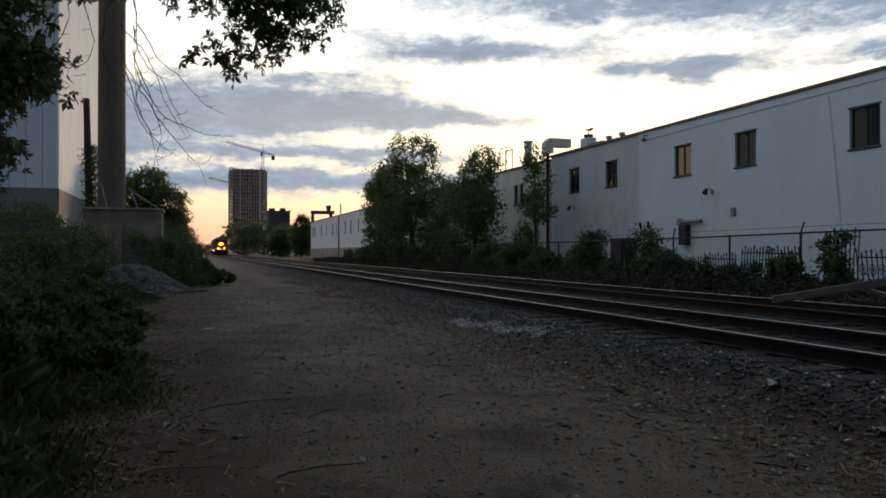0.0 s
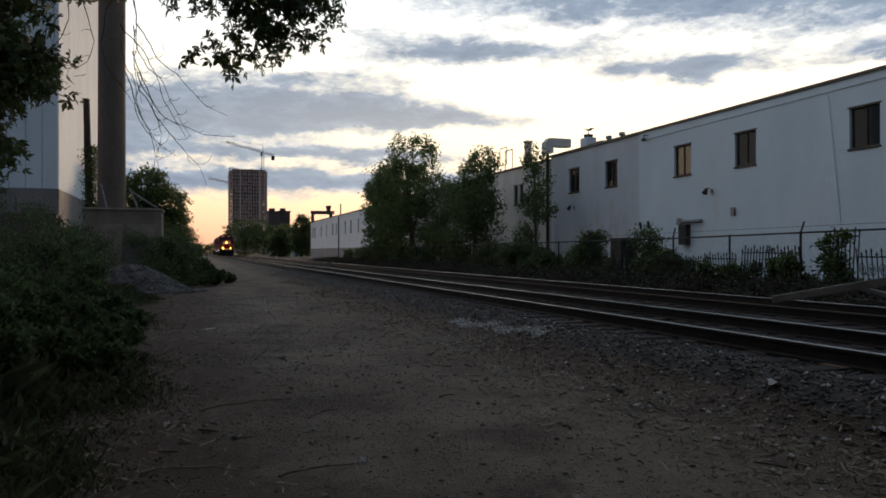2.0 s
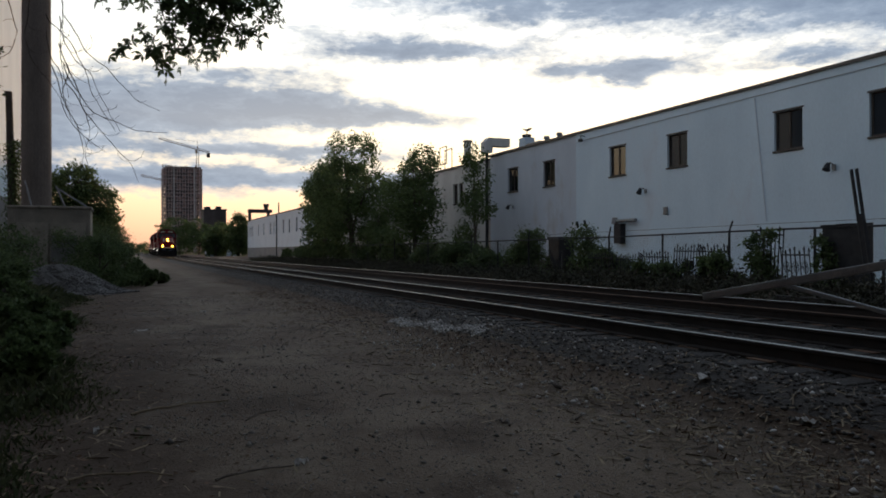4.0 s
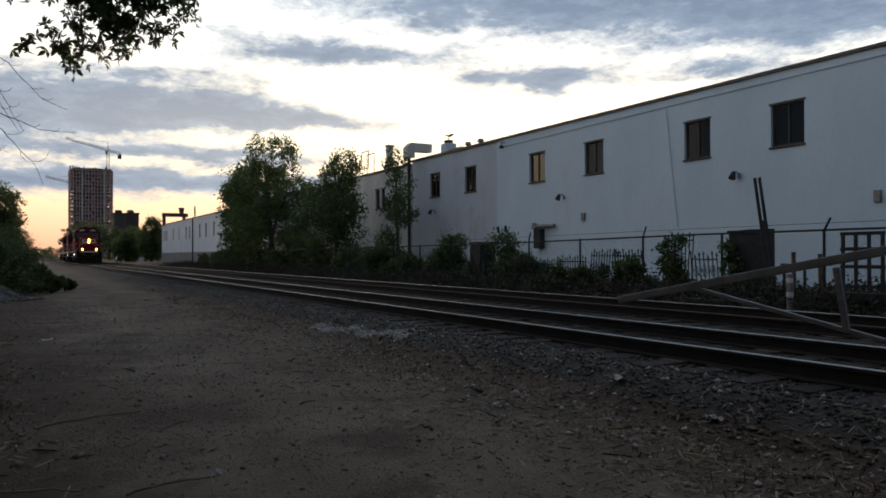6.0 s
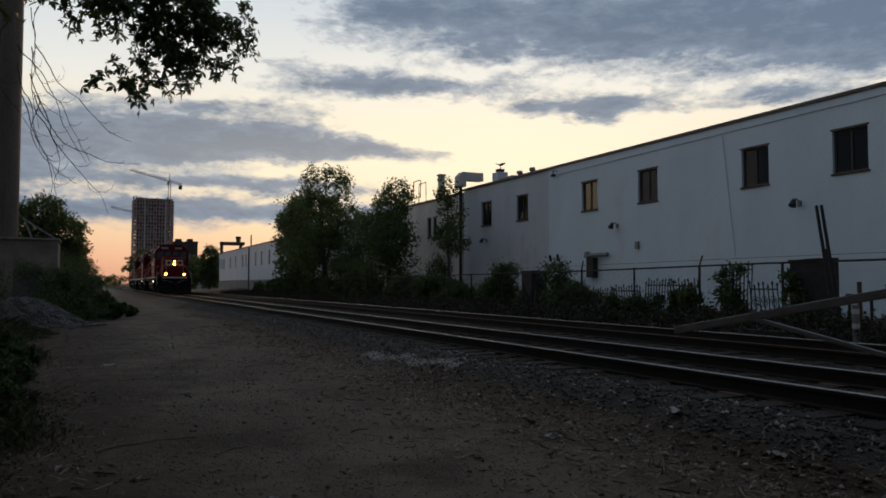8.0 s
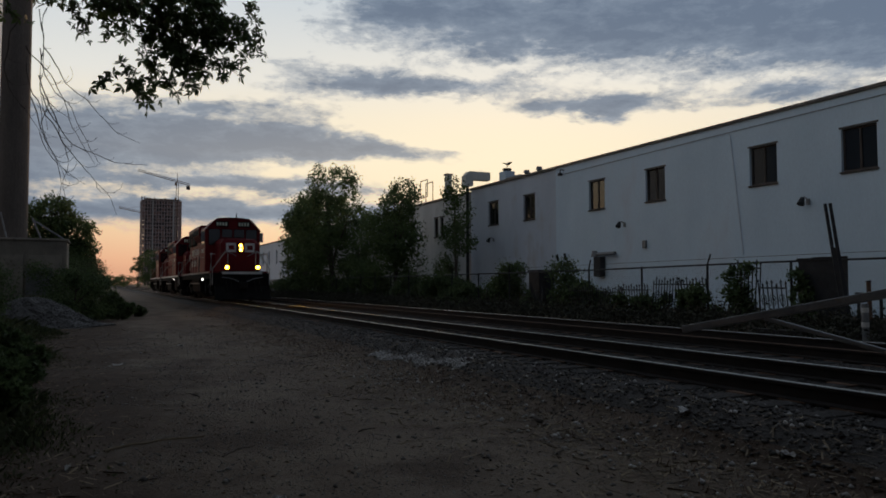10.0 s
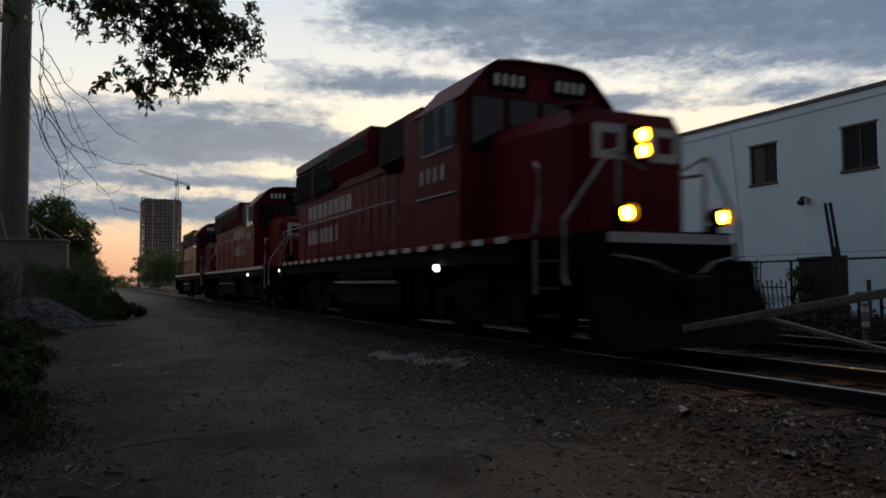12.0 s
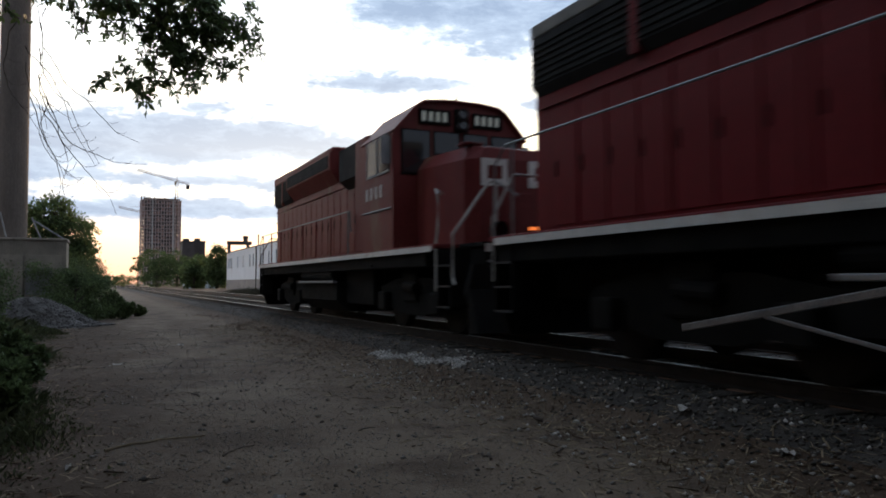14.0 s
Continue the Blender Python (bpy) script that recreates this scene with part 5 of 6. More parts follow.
# ---- trees and shrubs ----
def make_trees():
    rs = np.random.RandomState(11)
    tree("broadleaf_tree", (18.2, 62.0, -0.3), [(0, 0, 9.6, 2.2, 2.2, 2.0), (-0.6, 2, 7.2, 3.0, 3.2, 2.4), (0.5, -2.5, 6.4, 2.4, 2.6, 2.2), (0, 5, 7.0, 2.2, 2.8, 2.2), (-0.4, 1, 4.0, 2.8, 4.0, 2.2), (0, 7.5, 5.0, 2.0, 2.6, 2.4)],
         24000, 0.24, "tall dense green tree beside the fence", 0.28, seed=21, spread=0.11)
    tree("broadleaf_tree", (18.6, 73.0, -0.3), [(0, 0, 8.2, 1.5, 2.0, 1.7), (-0.2, 1.5, 6.4, 1.8, 2.4, 2.0), (0, 3, 4.6, 1.7, 2.4, 2.2), (0, -2.5, 5.2, 1.8, 2.4, 2.2), (0, 1, 2.6, 1.9, 3.2, 1.8)],
         15000, 0.28, "rounded green tree beside the fence", 0.24, seed=22)
    tree("broadleaf_tree", (18.4, 47.5, -0.3), [(0, -1.2, 6.9, 1.2, 1.4, 1.4), (0.2, 0.8, 6.4, 1.3, 1.5, 1.3), (-0.3, 1.8, 4.8, 1.7, 2.2, 1.5), (0, -1.0, 4.4, 1.5, 2.0, 1.6), (0, 0.5, 2.6, 1.8, 2.6, 1.8)],
         15000, 0.2, "ragged young tree in front of the annex", 0.16, seed=23, spread=0.15)
    tree("broadleaf_tree", (18.2, 54.5, -0.3), [(0, 0.6, 3.6, 1.0, 1.1, 1.0), (0, 1.5, 2.4, 1.3, 1.6, 1.2), (0, -1.0, 1.9, 1.3, 1.6, 1.2)],
         6000, 0.22, "low bushy tree in front of the annex", 0.15, seed=24)
    tree("climber_tree", (19.6, 40.4, -0.3), [(0, 0.4, 6.9, 0.6, 0.8, 0.9), (0, -0.4, 5.4, 0.7, 0.9, 1.0), (0.1, 0.8, 4.2, 0.7, 0.8, 0.9), (-0.2, -1.3, 3.6, 0.8, 1.0, 0.8), (-0.1, 1.4, 2.0, 0.8, 1.0, 1.0)],
         5200, 0.17, "thin leafy young tree against the duct", 0.1, seed=25, spread=0.2)
    for y, h, w, s in ((57, 1.8, 1.6, 31), (50, 2.1, 1.6, 32), (43.5, 2.0, 1.5, 33), (66, 2.4, 2.5, 35), (38.2, 1.6, 1.1, 36), (35.0, 1.5, 0.9, 37), (72, 2.4, 2.6, 38), (80, 1.7, 2.0, 39), (88, 1.5, 2.0, 40)):
        tree("shrub", (17.6, y, -0.3), blob_row(np.random.RandomState(s), 5, 0, 0, h * 0.45, 0.5, w, h * 0.25, h * 0.28, h * 0.45), 8000, 0.15, "dark dense shrub along the fence", 0.05, "bush", s, category="shrub", group="fence shrubs")
    for x, y, h, w, s, n, r0, r1 in ((17.6, 30.7, 2.5, 0.8, 41, 9000, 0.18, 0.34), (17.6, 25.4, 2.45, 0.75, 42, 9000, 0.16, 0.32), (17.4, 27.6, 1.0, 0.8, 46, 4000, 0.2, 0.36), (16.7, 15.6, 2.25, 0.3, 43, 2200, 0.09, 0.17),
                                     (16.6, 13.55, 1.7, 0.22, 44, 1500, 0.1, 0.18), (17.2, 23.4, 1.2, 0.9, 45, 5000, 0.2, 0.36), (16.3, 19.4, 0.95, 1.0, 47, 4000, 0.2, 0.36), (16.3, 33.2, 1.2, 1.0, 48, 5000, 0.2, 0.36), (16.4, 17.2, 1.0, 0.8, 49, 3500, 0.2, 0.34), (16.8, 36.5, 1.6, 1.2, 50, 6000, 0.2, 0.36)):
        tree("shrub", (x, y, -0.3), blob_row(np.random.RandomState(s), 7, 0, 0, h * 0.5, w * 0.5, w * 0.8, h * 0.36, h * r0, h * r1), n, 0.12, "loose leafy shrub before the white wall", 0.035, "bush", s, category="shrub", group="wall shrubs", spread=0.26, droop=-0.2)
    # far trees on both sides of the line
    for x, y, h, r, s in ((14.5, 225, 11.5, 6.0, 51), (20.5, 232, 11.0, 6.0, 52), (25, 215, 9.5, 5.0, 53), (21.0, 152, 9.3, 2.4, 54), (17.5, 160, 6.5, 2.6, 55), (29, 238, 10.5, 6, 56), (24.5, 160, 7.0, 3.0, 57)):
        tree("broadleaf_tree", (x, y, -0.4), [(0, 0, h * 0.75, r * 0.6, r * 0.6, h * 0.24), (-r * 0.45, 0, h * 0.5, r * 0.6, r * 0.6, h * 0.28), (r * 0.45, 0, h * 0.52, r * 0.6, r * 0.6, h * 0.3), (0, 0, h * 0.28, r * 0.9, r * 0.7, h * 0.26)],
             6000, 0.5, "distant green tree beside the railway", 0.3, seed=s, group="distant trees")
    tree("young_tree", (8.0, 190, -0.4), [(0, 0, 7.2, 1.6, 1.6, 1.2), (0.6, 0, 5.5, 1.8, 1.5, 1.3), (-0.8, 0, 4.6, 1.2, 1.0, 0.9)], 900, 0.4, "thin distant tree beside the railway", 0.16, seed=58)
    for x, y, h, r, s in ((2.5, 310, 4.6, 7, 61), (-6, 330, 4.0, 9, 62), (9, 340, 5.2, 8, 63), (-20, 300, 4.4, 12, 64)):
        tree("broadleaf_tree", (x, y, -0.4), [(0, 0, h * 0.6, r * 0.6, r * 0.6, h * 0.38), (-r * 0.5, 0, h * 0.45, r * 0.5, r * 0.5, h * 0.36), (r * 0.5, 0, h * 0.45, r * 0.5, r * 0.5, h * 0.36)], 2500, 0.55, "low tree on the horizon", 0.3, seed=s, group="horizon trees")
    tree("broadleaf_tree", (-3.3, 60.0, -0.3), [(0, 0, 6.3, 1.5, 1.8, 1.3), (1.3, 0, 5.0, 1.6, 1.8, 1.5), (-1.4, 0, 5.4, 1.5, 1.8, 1.4), (1.8, 0, 3.4, 1.3, 1.8, 1.4), (0, 0, 3.2, 2.2, 2.0, 1.8), (1.2, -1, 1.6, 2.0, 2.0, 1.6), (-1.5, 0, 2.2, 2.0, 2.0, 2.0)],
         26000, 0.24, "dense rounded tree behind the shed", 0.25, seed=71)


make_trees()


def near_tree():
    """The tree beside the camera: only its hanging boughs come into view."""
    rs = np.random.RandomState(7)
    t = thing("overhanging_tree", "broadleaf tree beside the lane with drooping leafy boughs", "tree", (-4.6, 8.6, -0.4))
    g = Geo()
    g.tube([(0, 0, -0.2), (0.05, 0, 1.5), (0.1, 0.1, 3.2), (0.3, 0.2, 5.0), (0.5, 0.3, 7.0)], 0.24, 12, 0.10)
    boughs = [[(0.2, 0.1, 4.4), (1.6, 0.2, 5.5), (3.2, 0.3, 5.6), (4.6, 0.35, 5.0), (5.2, 0.4, 4.4)],
              [(0.3, 0.2, 5.0), (2.0, 0.5, 6.2), (4.0, 0.6, 5.9), (5.6, 0.5, 4.9), (6.0, 0.5, 4.3)],
              [(0.1, 0.0, 3.2), (0.9, -0.1, 3.9), (1.7, 0.0, 4.0), (2.3, 0.1, 3.5)],
              [(0.1, 0.0, 2.6), (0.8, 0.2, 3.0), (1.6, 0.3, 2.9), (2.3, 0.3, 2.4)],
              [(0.1, 0.0, 2.0), (0.8, 0.1, 2.5), (1.5, 0.1, 2.3), (2.0, 0.1, 1.9)]]
    leaves = []
    for b in boughs:
        g.tube(b, 0.06, 7, 0.012)
    part("trunk", g, M["bark"], t)
    g = Geo()

    def spray(p0, d, length, n, width):
        """A twig with leaves set along it, drooping at its end."""
        p, q = np.array(p0, float), np.array(d, float)
        path = [tuple(p)]
        for i in range(5):
            q = q + np.array([0, 0, -0.10]) + rs.normal(size=3) * 0.10
            p = p + q / np.linalg.norm(q) * length / 5
            path.append(tuple(p))
        g.tube(path, 0.009, 4, 0.003)
        pa = np.array(path)
        k = rs.uniform(0.5, 5, n)
        i = np.minimum(k.astype(int), 4)
        f = (k - i)[:, None]
        leaves.append(pa[i] * (1 - f) + pa[i + 1] * f + rs.normal(size=(n, 3)) * width)

    # the hanging spray over the lane: (x, z) of its masses, in the tree's own space
    for x, z, k in ((4.35, 4.85, 14), (4.8, 4.75, 16), (5.2, 4.65, 18), (5.6, 4.55, 16), (5.15, 4.3, 11), (5.35, 4.1, 10), (5.1, 3.9, 8), (5.75, 4.3, 11), (4.6, 5.1, 14), (5.3, 5.0, 16), (3.9, 5.05, 14), (3.5, 5.1, 10), (5.8, 4.5, 8)):
        for _ in range(k):
            a = rs.uniform(0, 6.28)
            spray((x + rs.normal() * 0.22, 0.4 + rs.normal() * 0.3, z + rs.normal() * 0.16), (0.5 * math.cos(a) + 0.25, 0.5 * math.sin(a), -0.25), rs.uniform(0.25, 0.5), 17, 0.05)
    # the crown at the edge of the view
    for x, z, k, sx, sz in ((1.9, 4.9, 50, 0.8, 0.5), (2.1, 4.3, 50, 0.65, 0.5), (2.15, 3.75, 45, 0.6, 0.45), (2.35, 3.2, 38, 0.6, 0.4), (2.15, 2.75, 30, 0.5, 0.35), (2.2, 2.4, 18, 0.45, 0.22), (2.7, 3.4, 18, 0.35, 0.35), (2.85, 4.7, 36, 0.5, 0.5)):
        for _ in range(int(k * 1.9)):
            a = rs.uniform(0, 6.28)
            spray((x + rs.normal() * sx * 0.6, 0.1 + rs.normal() * 0.4, z + rs.normal() * sz * 0.6), (math.cos(a), math.sin(a), -0.1), rs.uniform(0.25, 0.55), 20, 0.06)
    tagged(part("fine_twig", g, M["bark"], t), kind="stuff")
    part("crown", cards("crown", lobed_cards(np.concatenate(leaves), 0.112, rs), M["leaf"]), None, t, "pointed dark green leaves")
    # bare hanging twigs
    for i in range(18):
        g = Geo()
        left = i % 3 == 0
        x0, z0 = (rs.uniform(3.0, 3.4) if left else rs.uniform(3.75, 4.05)), (rs.uniform(3.9, 4.7) if left else rs.uniform(3.2, 4.5))
        p, a = np.array([x0, 0.3 + rs.normal() * 0.2, z0]), -1.5 + rs.normal() * 0.2
        path, curl = [tuple(p)], rs.uniform(0.02, 0.2) * (-1 if left else 1)
        for k in range(16):
            a += curl * 0.5 + rs.normal() * 0.2
            p = p + np.array([math.cos(a), rs.normal() * 0.1, math.sin(a)]) * rs.uniform(0.06, 0.11)
            path.append(tuple(p))
        g.tube(path, 0.006, 4, 0.002)
        for k in (5, 8, 11, 13):
            q = np.array(path[k])
            e, f = rs.uniform(0.08, 0.22), a + rs.choice((-1, 1)) * rs.uniform(0.4, 0.9)
            g.tube([tuple(q + np.array([math.cos(f + u), 0, math.sin(f + u)]) * e * u) for u in (0, 0.35, 0.7, 1.0)], 0.003, 4, 0.0015)
        part("dead_twig", g, M["bark"], t, "bare dead hanging twig")


near_tree()


def left_weeds():
    """Shrubs, weeds and grass on the bank beside the lane."""
    for x, y, h, w, s in ((-3.6, 14.0, 1.5, 0.9, 81), (-3.0, 17, 1.5, 0.8, 82), (-4.8, 17, 2.4, 1.3, 83), (-3.9, 21, 2.2, 1.2, 84), (-2.3, 12.6, 0.7, 0.6, 85), (-2.1, 15.5, 0.8, 0.6, 86), (-5.0, 25, 3.0, 1.6, 87), (-3.6, 28.5, 2.5, 1.2, 88),
                          (-1.7, 33.5, 2.2, 1.0, 89), (-0.9, 38, 2.2, 1.0, 90), (-0.9, 46, 2.6, 1.2, 91), (-1.1, 56, 3.0, 1.5, 92), (0.0, 33.0, 1.0, 0.6, 94), (-1.6, 70, 3.0, 1.8, 95), (-1.6, 48, 3.4, 1.6, 96), (0.5, 35.5, 0.6, 0.5, 97), (-1.1, 9.0, 0.3, 0.4, 108), (-1.1, 10.6, 0.3, 0.4, 109), (-1.1, 12.0, 0.35, 0.45, 110), (-1.6, 9.6, 0.45, 0.5, 102), (-2.4, 10.4, 0.7, 0.6, 103), (-1.3, 13.0, 0.5, 0.5, 105), (-1.9, 7.6, 0.45, 0.5, 106), (1.3, 33.5, 0.35, 0.4, 107),
                          (0.75, 31.0, 0.5, 0.45, 98), (-0.9, 31.0, 1.8, 1.0, 99), (-3.6, 24, 1.8, 1.1, 100), (-2.6, 20, 1.0, 0.7, 101), (-4.5, 31, 3.0, 1.6, 104)):
        tree("shrub", (x, y, -0.35), blob_row(np.random.RandomState(s), 9, 0, 0, h * 0.45, w * 0.75, w * 0.75, h * 0.42, h * 0.12, h * 0.3) + blob_row(np.random.RandomState(s + 500), 5, 0, 0, h * 0.8, w * 0.9, w * 0.9, h * 0.25, h * 0.06, h * 0.12), 7500, 0.085, "dark tangled shrub on the weedy bank", 0.04, "bush", s, category="shrub", group="bank shrubs", spread=0.34, per=26, droop=-0.2)
    rs = np.random.RandomState(9)
    n = 60000
    y = 3.0 + 40 * rs.rand(n) ** 1.6
    edge = 0.0 - 0.05 * y + 0.25 * np.sin(y * 0.9) + np.where(y > 22, (y - 22) * 0.11, 0)
    x = edge - np.abs(rs.normal(0, 1.7, n)) + rs.normal(0, 0.35, n)
    z = bed_height(x, y)
    c = np.stack([x, y, z - 0.02], 1)
    clump = 0.5 + 0.5 * np.sin(x * 3.1 + 1.7 * np.sin(y * 1.3)) * np.sin(y * 2.3 + x)
    h = rs.uniform(0.04, 0.34, n) * np.clip((edge - x) / 1.2 + 0.2, 0.15, 1.3) * (0.35 + clump)
    d = np.stack([rs.normal(0, 0.35, n), rs.normal(0, 0.35, n), np.ones(n)], 1) * h[:, None]
    s = np.stack([rs.normal(size=n), rs.normal(size=n), np.zeros(n)], 1) * 0.0042
    bend = np.stack([rs.normal(0, 0.25, n), rs.normal(0, 0.25, n), -0.1 * np.ones(n)], 1) * h[:, None]
    P = np.stack([c - s, c + s, c + d * 0.6 + s * 0.7, c + d + bend], 1)
    tagged(new("grass", cards("grass", P, M["grass"])), "long dark weeds and grass on the bank", "grass", kind="stuff")


left_weeds()

def shade_trees():
    """Unseen woods added behind and beside the camera, to shade lane and near wall."""
    rs = np.random.RandomState(17)
    t = thing("shade_belt", "unseen trees added behind the viewer to shade the lane", "trees", kind="stuff")
    blobs = blob_row(rs, 26, -13, -16, 7.5, 5.0, 22, 4.5, 3.0, 4.6) + blob_row(rs, 12, 0, -20, 8.0, 9, 4.0, 5.0, 3.0, 4.6) + blob_row(rs, 12, -14, 13, 6.0, 2.0, 10, 4.0, 2.4, 3.6)
    part("crown", cards("crown", leaf_cards(clump_points(blobs, 58000, rs, 40, 0.2), 0.6, rs, slim=0.7), M["leaf_far"]), None, t)
    g = Geo()
    for b in blobs:
        g.tube([(b[0], b[1], -0.4), (b[0] + 0.1, b[1], 4), (b[0], b[1], b[2])], 0.22, 7, 0.08)
    tagged(part("trunks", g, M["bark"], t), kind="stuff")
    # Unseen crown overhead, added to keep skylight off the near ground.
    c = thing("shade_canopy", "unseen tree crown added overhead to shade the lane", "tree", (-5.4, 1.0, -0.4))
    blobs = [(0.5, -1, 10.0, 3.6, 4.0, 2.2), (3.5, -2.5, 9.4, 3.2, 3.4, 2.0), (4.2, 0.5, 9.8, 3.0, 3.0, 1.8), (-2, 2, 9.0, 3.2, 3.4, 2.4), (1.5, -5.5, 9.0, 3.4, 3.0, 2.4)]
    part("crown", cards("crown", leaf_cards(clump_points(blobs, 22000, rs, 40, 0.16), 0.36, rs, slim=0.6), M["leaf_far"]), None, c)
    g = Geo().tube([(0, 0, -0.2), (0.1, 0, 3), (0.3, -0.4, 6), (0.6, -0.8, 9.5)], 0.34, 12, 0.14)
    for b in blobs:
        g.tube([(0.2, -0.2, 5.0), (b[0] * 0.5, b[1] * 0.5, 7.5), b[:3]], 0.16, 7, 0.05)
    part("trunk", g, M["bark"], c)


shade_trees()


# ---- fence and the scrap along it ----
FENCE_X = 17.0


def make_fence():
    t = thing("chain_link_fence", "chain-link fence with a top rail and angled barb arms", "fence")
    for i in range(19):
        y = 2.0 + i * 3.05
        z = 1.5 + (0.0 if y < 32 else -0.06)
        p = part("post", Geo().cyl((FENCE_X, y, -0.45), (FENCE_X, y, z), 0.035, n=8), M["dark_steel"], t)
        if i % 2:
            part("barb_arm", Geo().cyl((FENCE_X, y, z), (FENCE_X - 0.08, y - 0.22, z + 0.30), 0.028, n=6), M["dark_steel"], p)
    part("top_rail", Geo().tube([(FENCE_X, -8, 1.54), (FENCE_X, 15, 1.51), (FENCE_X, 24, 1.42), (FENCE_X, 40, 1.38), (FENCE_X, 58, 1.36)], 0.028, 7), M["dark_steel"], t)
    part("tension_wire", Geo().tube([(FENCE_X, -8, 1.72), (FENCE_X, 15, 1.68), (FENCE_X, 30, 1.6)], 0.006, 4), M["dark_steel"], t)
    P = []
    y, w = -6.0, 0.0016
    while y < 48:
        for s in (-1, 1):
            a, b = (FENCE_X, y, -0.4), (FENCE_X, y + s * 1.85, 1.44)
            P.append([(a[0], a[1] - w, a[2]), (a[0], a[1] + w, a[2]), (b[0], b[1] + w, b[2]), (b[0], b[1] - w, b[2])])
        y += 0.09
    tagged(part("wire_mesh", cards("wire_mesh", np.array(P), M["dark_steel"]), None, t), "grey diamond wire mesh", kind="stuff")


make_fence()


def iron_panel(y, width, height, lean, style, x=16.55):
    t = thing("iron_fence_panel", "old wrought iron fence panel leaning at the fence" if style else "row of dark iron pickets leaning at the fence", "fence panel", (x, y, -0.3), "scrap iron panels")
    m = pose(0, 0, 0, 0, lean, 0)
    n = int(width / 0.13)
    for z in (0.15, height - 0.12):
        part("crossbar", Geo().box(-0.02, 0.02, 0, width, z, z + 0.035, 0, m), M["dark_steel"], t)
    for i in range(n + 1):
        a = i * width / n
        k = height * (1.0 + 0.05 * math.sin(i * 2.3))
        g = Geo().box(-0.011, 0.011, a - 0.011, a + 0.011, 0.0, k, 0, m)
        g.add([m @ Vector(q) for q in ((-0.02, a - 0.03, k), (0.02, a - 0.03, k), (0.02, a + 0.03, k), (-0.02, a + 0.03, k), (0, a, k + 0.1))], [(0, 1, 4), (1, 2, 4), (2, 3, 4), (3, 0, 4), (3, 2, 1, 0)])
        part("picket", g, M["dark_steel"], t)
    if style:
        for i in range(int(width / 0.3)):
            c = 0.15 + i * 0.3
            pts = [m @ Vector((0, c + 0.11 * math.cos(a) * (1 - a / 14), height * 0.62 + 0.2 * math.sin(a) * (1 - a / 14))) for a in np.linspace(0, 9.5, 22)]
            part("scroll", Geo().tube(pts, 0.012, 4), M["dark_steel"], t)
    return t


for y, w, h, ln, st in ((22.4, 1.5, 1.05, -6, 0), (20.9, 1.5, 1.0, 5, 0), (19.4, 1.5, 1.1, -4, 0), (18.0, 1.3, 1.3, 5, 1), (16.7, 1.2, 1.3, -7, 1), (13.9, 0.9, 1.2, -6, 1)):
    iron_panel(y, w, h, ln, st)
iron_panel(15.1, 1.1, 1.75, 4, 0, 16.75)
for y, a in ((26.3, 24), (26.0, -18)):
    g = thing("iron_bar_frame", "bent iron bars sticking out of the shrubs", "scrap iron", (16.6, y, -0.35), "scrap iron panels", rz=a)
    for k in range(3):
        part("bar", Geo().cyl((0, k * 0.16, 0), (0.1, k * 0.16 + 0.35 - 0.1 * k, 1.0 + 0.15 * k), 0.025, n=6), M["dark_steel"], g)


